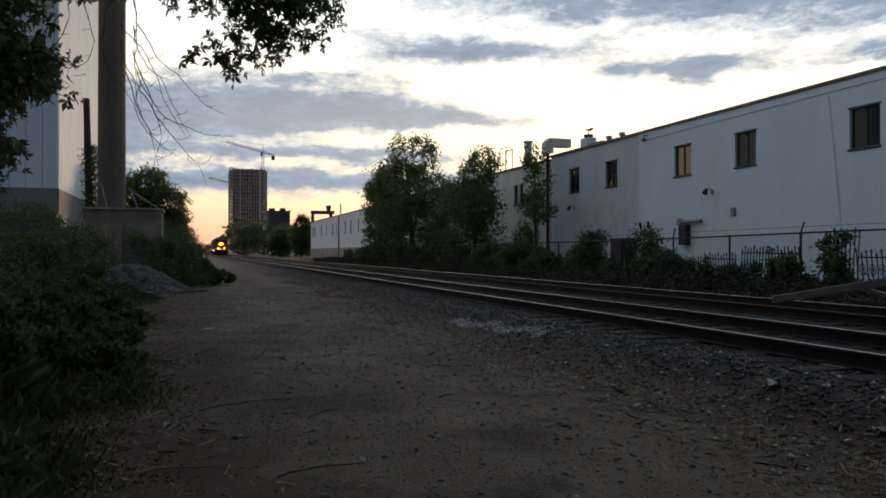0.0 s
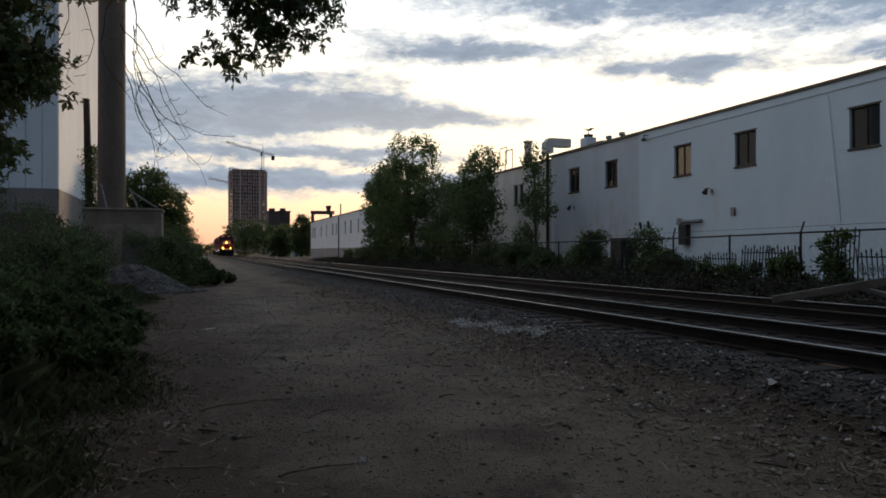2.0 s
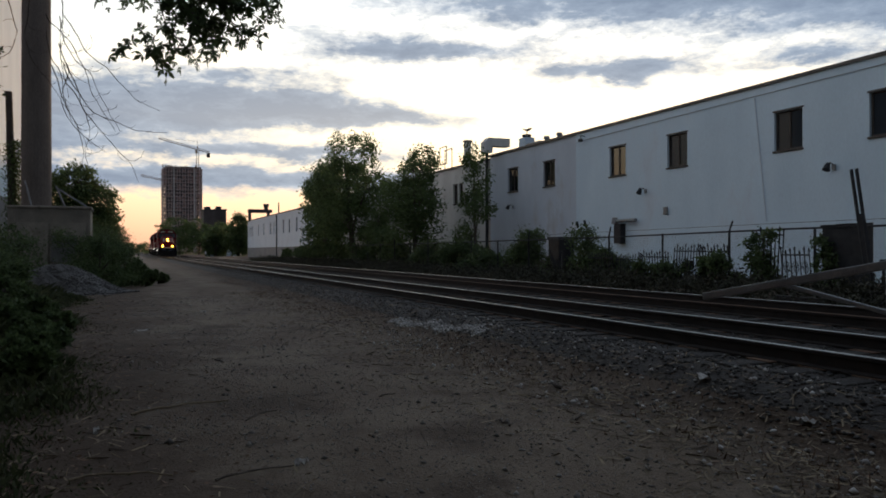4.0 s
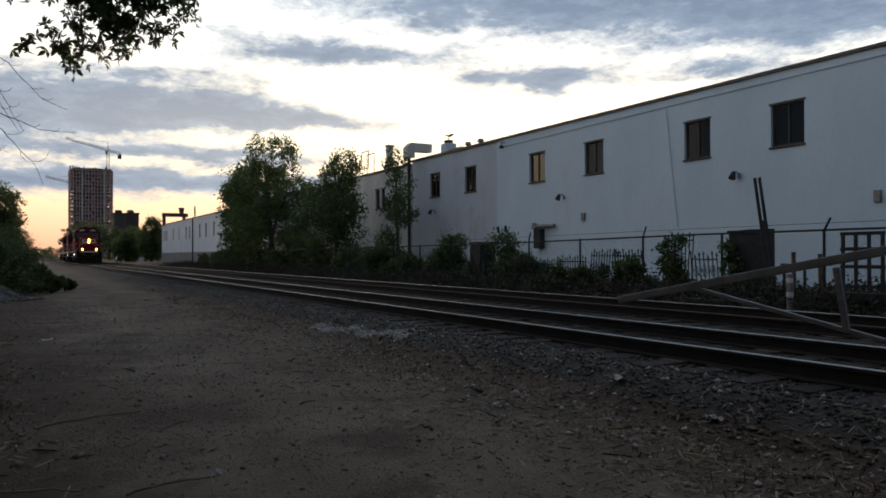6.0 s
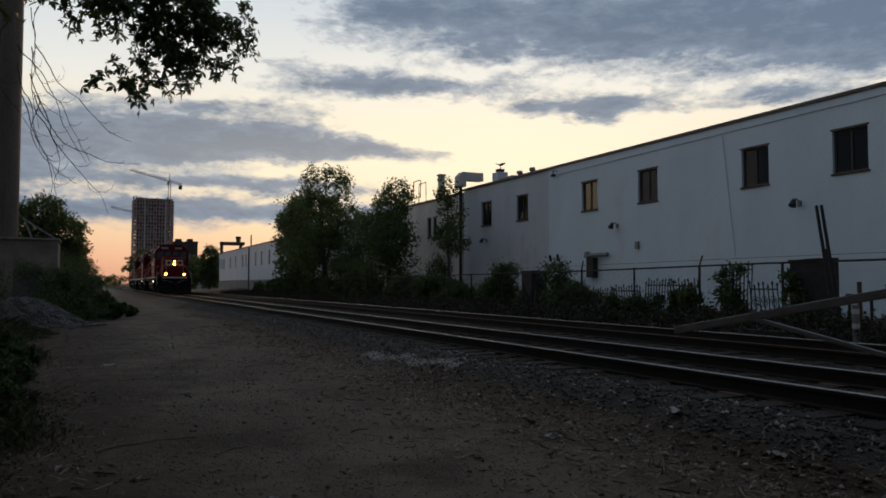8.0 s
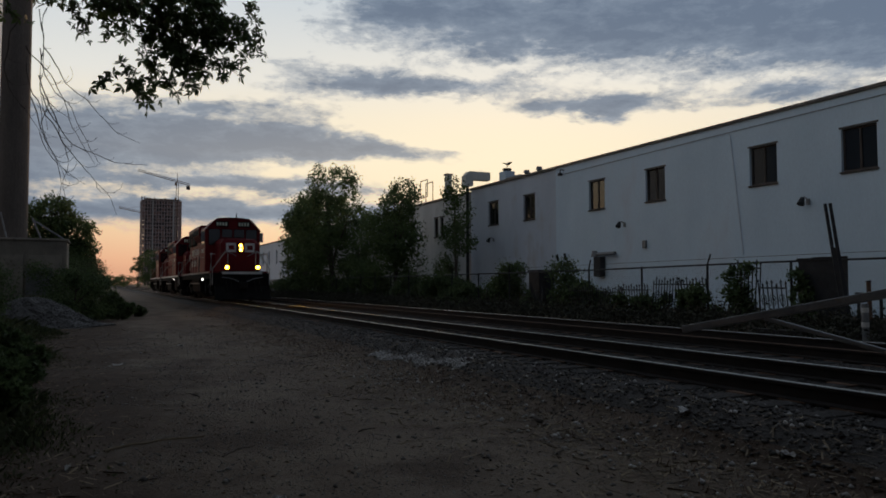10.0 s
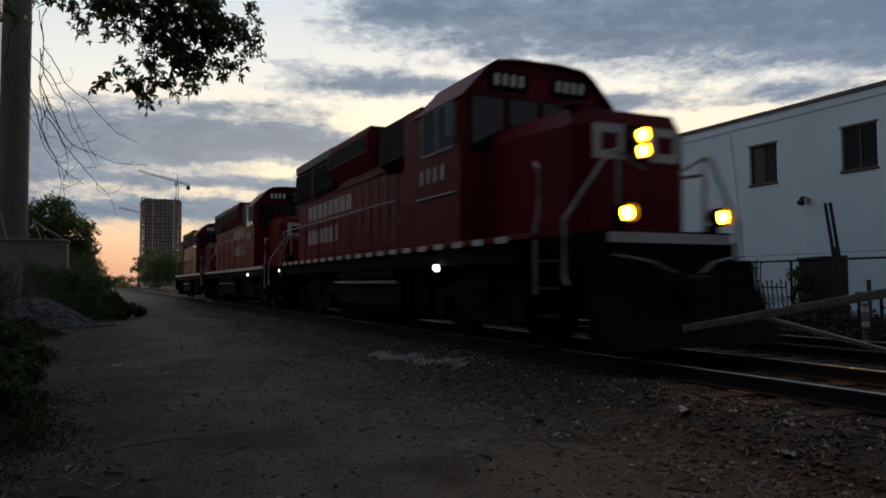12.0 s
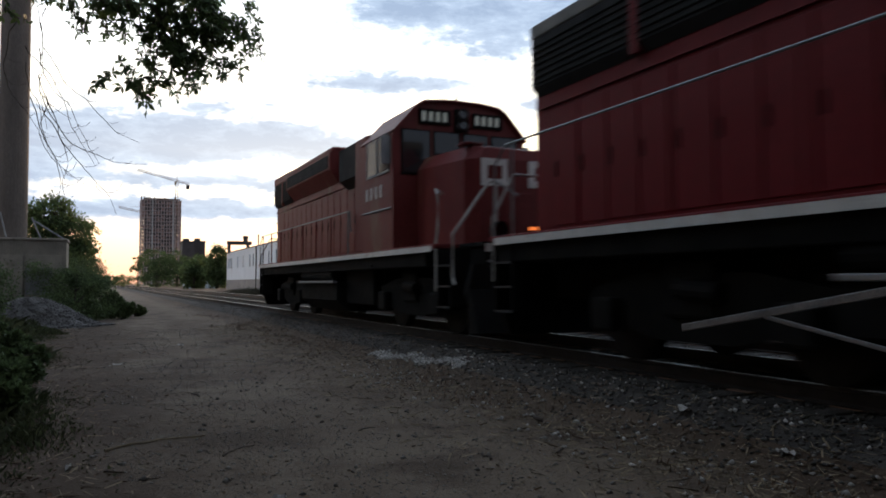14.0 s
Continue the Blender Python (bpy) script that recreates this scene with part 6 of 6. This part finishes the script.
def scrap_items():
    s = thing("sheet_panel", "dark steel sheet standing against the fence", "board", (16.7, 12.55, -0.35))
    part("sheet", Geo().box(-0.03, 0.03, 0, 1.15, 0, 1.85, 0.01), M["dark_steel"], s)
    part("top_edge", Geo().box(-0.06, 0.06, -0.03, 1.18, 1.85, 1.92), M["dark_steel"], s)
    p = thing("leaning_posts", "pair of tall dark steel posts leaning together", "steel posts", (16.4, 12.25, -0.4))
    for a, b, z in ((0.02, 0.42, 3.3), (-0.12, 0.28, 3.3)):
        part("post", Geo().cyl((0, -0.12 + a, 0), (0, b - 0.02, z), 0.05, 0.04, 7), M["dark_steel"], p)
    part("web_plate", Geo().prism([(-0.22, 0), (0.12, 0), (0.24, 2.2), (0.12, 2.2)], "x", -0.03, 0.03), M["dark_steel"], p, "dark tapering plate between the posts")
    b = thing("dark_cabinet", "tall dark steel cabinet standing behind the shrubs", "cabinet", (17.7, 27.4, -0.4))
    part("body", Geo().box(-0.4, 0.4, 0, 0.85, 0, 1.85, 0.02), M["dark_steel"], b)
    part("lid", Geo().box(-0.44, 0.44, -0.04, 0.89, 1.85, 1.92, 0.01), M["dark_steel"], b)
    k = thing("steel_rack", "dark steel rack of square openings leaning at the fence", "rack", (16.3, 9.3, -0.35))
    for i in range(4):
        part("upright", Geo().box(-0.03, 0.03, i * 0.3, i * 0.3 + 0.06, 0, 1.75), M["dark_steel"], k)
    for z in (0.5, 0.95, 1.35, 1.7):
        part("crossbar", Geo().box(-0.035, 0.025, -0.02, 0.98, z, z + 0.08), M["dark_steel"], k)
    for y, h in ((11.6, 1.35), (10.9, 1.3)):
        q = thing("steel_post", "short rusty steel post by the fence", "post", (16.5, y, -0.4), "short posts")
        part("shaft", Geo().cyl((0, 0, 0), (0, 0.03, h), 0.05, n=8), M["rust"], q)
        part("cap", Geo().cyl((0, 0.03, h), (0, 0.03, h + 0.03), 0.06, n=8), M["dark_steel"], q)
    w = thing("metal_bench_frame", "small welded steel frame lying by the fence", "steel frame", (16.2, 11.1, -0.4))
    for y in (0, 0.55):
        part("leg", Geo().box(-0.025, 0.025, y, y + 0.05, 0, 1.05), M["dark_steel"], w)
    part("top_bar", Geo().box(-0.03, 0.03, -0.05, 0.65, 1.05, 1.1), M["dark_steel"], w)
    r = np.random.RandomState(4)
    for i in range(9):
        q = thing("timber_baulk", "old dark timber baulk lying in the scrap pile", "timber", (14.6 + r.uniform(0, 1.6), 8.2 + r.uniform(0, 4.2), -0.35 + 0.16 * (i % 3)), "timber pile", rz=r.uniform(-25, 25))
        part("beam", Geo().box(-0.11, 0.11, -1.2, 1.2, 0, 0.17, 0.02), M["tie"], q)
    u = thing("marker_post", "short white-banded marker post near the tracks", "marker post", (14.2, 10.1, -0.4))
    part("shaft", Geo().cyl((0, 0, 0), (0, 0, 0.9), 0.07, n=10), M["steel"], u)
    for z in (0.42, 0.72):
        part("band", Geo().cyl((0, 0, z), (0, 0, z + 0.1), 0.074, n=10), M["white_paint"], u)


scrap_items()


def make_gate():
    """A tapering steel barrier arm beside the near track, with its brace and hanger."""
    x = 4.9
    t = thing("barrier_gate", "grey steel barrier arm with a diagonal brace beside the track", "gate", (x, 0, 0))

    def beam(name, p, q, w, h, mat="steel"):
        p, q = Vector(p), Vector(q)
        d = q - p
        m = Matrix.Translation(p) @ d.to_track_quat("Y", "Z").to_matrix().to_4x4()
        return part(name, Geo().box(-w / 2, w / 2, 0, d.length, -h / 2, h / 2, 0.006, m), M[mat], t)
    beam("arm", (0, 5.29, 0.505), (0, 1.2, 1.24), 0.03, 0.065, "bar_steel")
    beam("brace", (0.0, 4.35, 0.645), (0, 1.2, 0.07), 0.03, 0.035, "bar_steel")
    beam("hanger", (-0.01, 3.12, 0.84), (-0.01, 3.05, 0.42), 0.03, 0.045, "bar_steel")
    part("gate_post", Geo().cyl((0, 1.15, -0.45), (0, 1.15, 1.4), 0.08, n=14), M["steel"], t)
    part("post_cap", Geo().cyl((0, 1.15, 1.4), (0, 1.15, 1.44), 0.09, 0.05, 14), M["steel"], t)


make_gate()


# ---- stones, litter and weeds on the ground ----
def stones_mesh(name, C, S, mat, rs):
    """Broken stones: uneven eight-sided lumps."""
    n = len(C)
    base = np.array([(1, 0, 0), (-1, 0, 0), (0, 1, 0), (0, -1, 0), (0, 0, 1), (0, 0, -1)], float)
    V = base[None] * rs.uniform(0.55, 1.2, (n, 6, 1)) + rs.normal(0, 0.18, (n, 6, 3))
    a = rs.uniform(0, 6.28, n)
    ca, sa = np.cos(a), np.sin(a)
    X = V[..., 0] * ca[:, None] - V[..., 1] * sa[:, None]
    Y = V[..., 0] * sa[:, None] + V[..., 1] * ca[:, None]
    V = np.stack([X, Y, V[..., 2] * 0.7], -1) * S[:, None, None] + C[:, None, :]
    tri = np.array([(0, 2, 4), (2, 1, 4), (1, 3, 4), (3, 0, 4), (2, 0, 5), (1, 2, 5), (3, 1, 5), (0, 3, 5)])
    F = (tri[None] + (np.arange(n) * 6)[:, None, None]).reshape(-1, 3)
    me = bpy.data.meshes.new(name)
    me.vertices.add(n * 6)
    me.vertices.foreach_set("co", V.astype(np.float32).ravel())
    me.loops.add(len(F) * 3)
    me.loops.foreach_set("vertex_index", F.astype(np.int32).ravel())
    me.polygons.add(len(F))
    me.polygons.foreach_set("loop_start", np.arange(len(F), dtype=np.int32) * 3)
    me.polygons.foreach_set("loop_total", np.full(len(F), 3, dtype=np.int32))
    me.update()
    me.validate()
    me.materials.append(mat)
    return me


def ground_noise(x, y):
    return np.array([0.045 * noise.noise(Vector((a, b, 0)) * 0.45) + 0.022 * noise.noise(Vector((a, b, 0)) * 1.7) for a, b in zip(x, y)])


def on_ground(x, y):
    k = np.where((x > 4.6) & (x < 12.6), 0.25, 1.0)
    return bed_height(x, y) + k * ground_noise(x, y)


def scatter():
    rs = np.random.RandomState(31)
    # ballast: thick near the viewer, thinner with distance
    n = 42000
    y = 2.0 + 44 * rs.rand(n) ** 1.9
    x = rs.uniform(4.0, 12.9, n)
    keep = (x > 4.7) | (rs.rand(n) < (x - 3.9) * 0.7)
    x, y = x[keep], y[keep]
    z = on_ground(x, y)
    S = rs.uniform(0.012, 0.032, len(x))
    tagged(new("ballast_stones", stones_mesh("ballast_stones", np.stack([x, y, z + S * 0.25], 1), S, M["stone"], rs)), "loose grey crushed stone of the track bed", "gravel", kind="stuff")
    # fine gravel over the lane
    n = 30000
    y = 1.8 + 22 * rs.rand(n) ** 1.8
    x = rs.normal(1.5, 2.4, n)
    keep = (x < 4.6) & (x > 0.3 + 0.4 * np.sin(y * 1.7))
    x, y = x[keep], y[keep]
    S = rs.uniform(0.004, 0.013, len(x)) * (1 + (rs.rand(len(x)) < 0.04) * 1.6)
    tagged(new("lane_gravel", stones_mesh("lane_gravel", np.stack([x, y, on_ground(x, y) + S * 0.2], 1), S, M["grit"], rs)), "fine gravel scattered over the dirt lane", "gravel", kind="stuff")
    # pale crushed patch and pale bits on the shoulder
    n = 1150
    y = rs.uniform(9.8, 13.2, n)
    x = 4.78 + (11.4 - y) * 0.1 + 0.07 * np.sin(y * 5) + rs.normal(0, 0.06, n)
    m = 500
    x = np.concatenate([x, rs.uniform(3.4, 5.6, m)])
    y = np.concatenate([y, rs.uniform(2.2, 12, m)])
    S = rs.uniform(0.011, 0.034, len(x))
    tagged(new("pale_stones", stones_mesh("pale_stones", np.stack([x, y, on_ground(x, y) + S * 0.35], 1), S, M["pale_stone"], rs)), "patch of pale crushed stone beside the track", "gravel", kind="stuff")
    # dry litter: straw, chips and twigs
    n = 15000
    side = rs.rand(n) < 0.6
    y = 1.8 + 24 * rs.rand(n) ** 1.7
    x = np.where(side, rs.normal(4.1, 0.75, n), rs.normal(-1.1, 0.9, n) - 0.03 * y)
    z = on_ground(x, y)
    c = np.stack([x, y, z + 0.006], 1)
    a = rs.uniform(0, 6.28, n)
    d = np.stack([np.cos(a), np.sin(a), rs.normal(0.08, 0.16, n)], 1) * rs.uniform(0.02, 0.10, n)[:, None]
    s = np.stack([-np.sin(a), np.cos(a), rs.normal(0, 0.4, n)], 1) * rs.uniform(0.0015, 0.007, n)[:, None]
    tagged(new("dry_litter", cards("dry_litter", np.stack([c - d - s, c - d + s, c + d + s, c + d - s], 1), M["straw"])), "dry straw, bark chips and dead leaves on the ground", "litter", kind="stuff")
    # dead leaves along both edges of the lane
    n = 9000
    y = 1.8 + 24 * rs.rand(n) ** 1.6
    x = np.where(rs.rand(n) < 0.65, rs.normal(-0.9, 1.1, n) - 0.03 * y, rs.normal(4.3, 0.7, n))
    c = np.stack([x, y, on_ground(x, y) + 0.008], 1)
    P = leaf_cards(c, 0.05, rs, droop=0.0, slim=0.6)
    P[:, :, 2] = c[:, None, 2] + (P[:, :, 2] - c[:, None, 2]) * 0.3
    tagged(new("dead_leaves", cards("dead_leaves", P, M["dead_leaf"])), "brown dead leaves strewn along the lane", "leaves", kind="stuff")
    # short weeds on the shoulder
    n = 7000
    y = 2.5 + 34 * rs.rand(n) ** 1.5
    x = rs.normal(4.25, 0.35, n) + 0.3 * np.sin(y * 1.3)
    keep = rs.rand(n) < 0.35 + 0.65 * (np.sin(y * 0.8 + 1.0) > 0.1)
    x, y = x[keep], y[keep]
    n = len(x)
    c = np.stack([x, y, on_ground(x, y) - 0.01], 1)
    h = rs.uniform(0.02, 0.10, n)
    d = np.stack([rs.normal(0, 0.5, n), rs.normal(0, 0.5, n), np.ones(n)], 1) * h[:, None]
    s = np.stack([rs.normal(size=n), rs.normal(size=n), np.zeros(n)], 1) * 0.0025
    tagged(new("shoulder_weeds", cards("shoulder_weeds", np.stack([c - s, c + s, c + d * 0.7 + s * 0.6, c + d], 1), M["dry_weed"])), "reddish dry weeds along the ballast shoulder", "weeds", kind="stuff")
    # verge growth before the fence
    n = 1500
    cy, cx = 3 + 90 * rs.rand(n) ** 1.2, rs.normal(15.4, 0.95, n)
    r = rs.uniform(0.15, 0.42, n)
    k = 46
    c = np.stack([cx, cy, bed_height(cx, cy) + r * 0.6], 1)
    c = np.repeat(c, k, axis=0) + rs.normal(size=(n * k, 3)) * np.repeat(r, k)[:, None] * np.array([0.6, 0.8, 0.5])
    c[:, 2] = np.maximum(c[:, 2], bed_height(c[:, 0], c[:, 1]))
    P = leaf_cards(c, 0.13, rs, droop=-0.4, slim=0.4)
    tagged(new("verge_weeds", cards("verge_weeds", P, M["verge"])), "dark tangled weeds between track and fence", "weeds", kind="stuff")


M["verge"] = material("dull_brown_green_weed", (0.022, 0.024, 0.014), (0.045, 0.042, 0.026), 0.8, 1.0, 0, island=0.5)
M["dry_weed"] = material("reddish_dry_weed", (0.085, 0.045, 0.03), (0.13, 0.075, 0.045), 0.85, 1.5, 0, island=0.5)
scatter()


def fallen_sticks():
    rs = np.random.RandomState(12)
    spots = [(0.05, 6.75, 15, 0.85, 0.012, "long thin curved dead stick on the dirt"), (4.0, 6.3, 70, 0.26, 0.022, "broken piece of bark on the dirt"), (2.75, 5.05, 80, 0.22, 0.012, "short dark stick on the dirt"),
             (3.3, 5.0, 30, 0.14, 0.01, "short dark stick on the dirt"), (1.6, 7.9, 75, 0.3, 0.008, "thin dark twig on the dirt"), (1.9, 8.4, 60, 0.25, 0.008, "thin dark twig on the dirt"), (-0.3, 5.0, -20, 0.6, 0.009, "thin dead twig in the litter"),
             (0.9, 6.1, 40, 0.4, 0.007, "thin dead twig in the litter"), (0.5, 4.6, 10, 0.5, 0.009, "thin dead twig in the litter"), (2.2, 6.6, 20, 0.18, 0.008, "thin dark twig on the dirt"), (1.1, 9.5, 85, 0.4, 0.01, "thin dark twig on the dirt"), (-0.6, 8.8, 60, 0.5, 0.012, "thin dead twig in the litter")]
    for x, y, a, ln, r, lab in spots:
        z = float(on_ground(np.array([x]), np.array([y]))[0])
        t = thing("dead_stick", lab, "stick", (x, y, z + r), "fallen sticks", rz=a)
        path = [(u * ln, 0.12 * ln * math.sin(u * 3.0) + rs.normal() * 0.01, 0.0 + 0.01 * abs(math.sin(u * 7))) for u in np.linspace(0, 1, 8)]
        part("stem", Geo().tube(path, r, 6, r * 0.5), M["straw" if ln > 0.5 else "wood"], t)
        k = path[4]
        part("side_twig", Geo().tube([k, (k[0] + 0.12 * ln, k[1] + 0.08 * ln, 0.01), (k[0] + 0.2 * ln, k[1] + 0.17 * ln, 0.0)], r * 0.5, 5, r * 0.2), M["wood"], t)
    for x, y, s in ((4.95, 5.35, 0.15), (1.05, 4.75, 0.05), (1.6, 17.2, 0.14), (0.3, 14.0, 0.12), (4.7, 4.0, 0.1), (-0.2, 6.2, 0.07)):
        z = float(on_ground(np.array([x]), np.array([y]))[0])
        t = thing("paper_scrap", "crumpled pale scrap lying on the stones", "litter", (x, y, z + 0.012), "paper scraps", rz=rs.uniform(0, 180))
        g = Geo()
        n = 6
        pts = [(s * (i / n - 0.5) * 2, s * 0.6 * (j / 3 - 0.5), 0.012 * rs.normal() + 0.012) for i in range(n + 1) for j in range(4)]
        top = [(p[0], p[1], p[2] + 0.004) for p in pts]
        fs = [(i * 4 + j, (i + 1) * 4 + j, (i + 1) * 4 + j + 1, i * 4 + j + 1) for i in range(n) for j in range(3)]
        g.add(pts, fs).add(top, fs)
        part("sheet", g, M["pale_stone"], t)


fallen_sticks()


def gravel_heap():
    rs = np.random.RandomState(8)
    g = Geo()
    n, m = 34, 12
    pts, fs = [(0, 0, 0.93)], []
    for k in range(1, m + 1):
        for i in range(n):
            a = 2 * math.pi * i / n
            r = k / m * (1.65 + 0.18 * math.sin(2 * a + 1) + 0.1 * math.sin(5 * a))
            h = 0.93 * (0.5 + 0.5 * math.cos(math.pi * k / m)) ** 0.9 - (0.06 if k == m else 0)
            pts.append((r * math.cos(a) * 1.25, r * math.sin(a) * 0.8, h + rs.normal() * 0.02))
    for i in range(n):
        fs.append((0, 1 + i, 1 + (i + 1) % n))
        for k in range(m - 1):
            a, b = 1 + k * n + i, 1 + k * n + (i + 1) % n
            fs.append((a, a + n, b + n, b))
    t = thing("gravel_heap", "low heap of grey crushed stone beside the lane", "gravel heap", (-2.0, 26.9, -0.42))
    part("mound", g.add(pts, fs), M["heap"], t)
    k = 3800
    a, u = rs.uniform(0, 6.28, k), np.sqrt(rs.rand(k)) * 1.05
    r = u * (1.65 + 0.18 * np.sin(2 * a + 1) + 0.1 * np.sin(5 * a))
    h = 0.93 * (0.5 + 0.5 * np.cos(math.pi * np.minimum(u, 1))) ** 0.9
    tagged(part("loose_stone", stones_mesh("loose_stone", np.stack([r * np.cos(a) * 1.25, r * np.sin(a) * 0.8, h + 0.01], 1), rs.uniform(0.02, 0.045, k), M["heap"], rs), None, t), kind="stuff")


gravel_heap()


def lay_ties():
    """Timber ties of both tracks: single pieces nearby, the far rest joined."""
    rs = np.random.RandomState(6)
    tie = Geo().box(-1.3, 1.3, -0.115, 0.115, -0.36, -0.175, 0.012).mesh("tie", M["tie"])
    plate = Geo().box(-0.1, 0.1, -0.15, 0.15, -0.176, -0.166).mesh("tie_plate", M["rust"])
    for t in tracks:
        far = Geo()
        for i in range(-12, 520):
            y = i * 0.55
            if -4 < y < 62:
                b = part("tie", tie, None, t)
                b.matrix_basis = pose(rs.normal() * 0.03, y + rs.normal() * 0.02, rs.normal() * 0.006, 0, 0, rs.normal() * 0.8)
                if 0 < y < 26:
                    for s in (-0.7525, 0.7525):
                        part("tie_plate", plate, None, b).location = (s, 0, 0)
            else:
                far.box(-1.3, 1.3, y - 0.115, y + 0.115, -0.36, -0.175)
        tagged(part("far_ties", far, M["tie"], t), kind="stuff")


lay_ties()
motions()
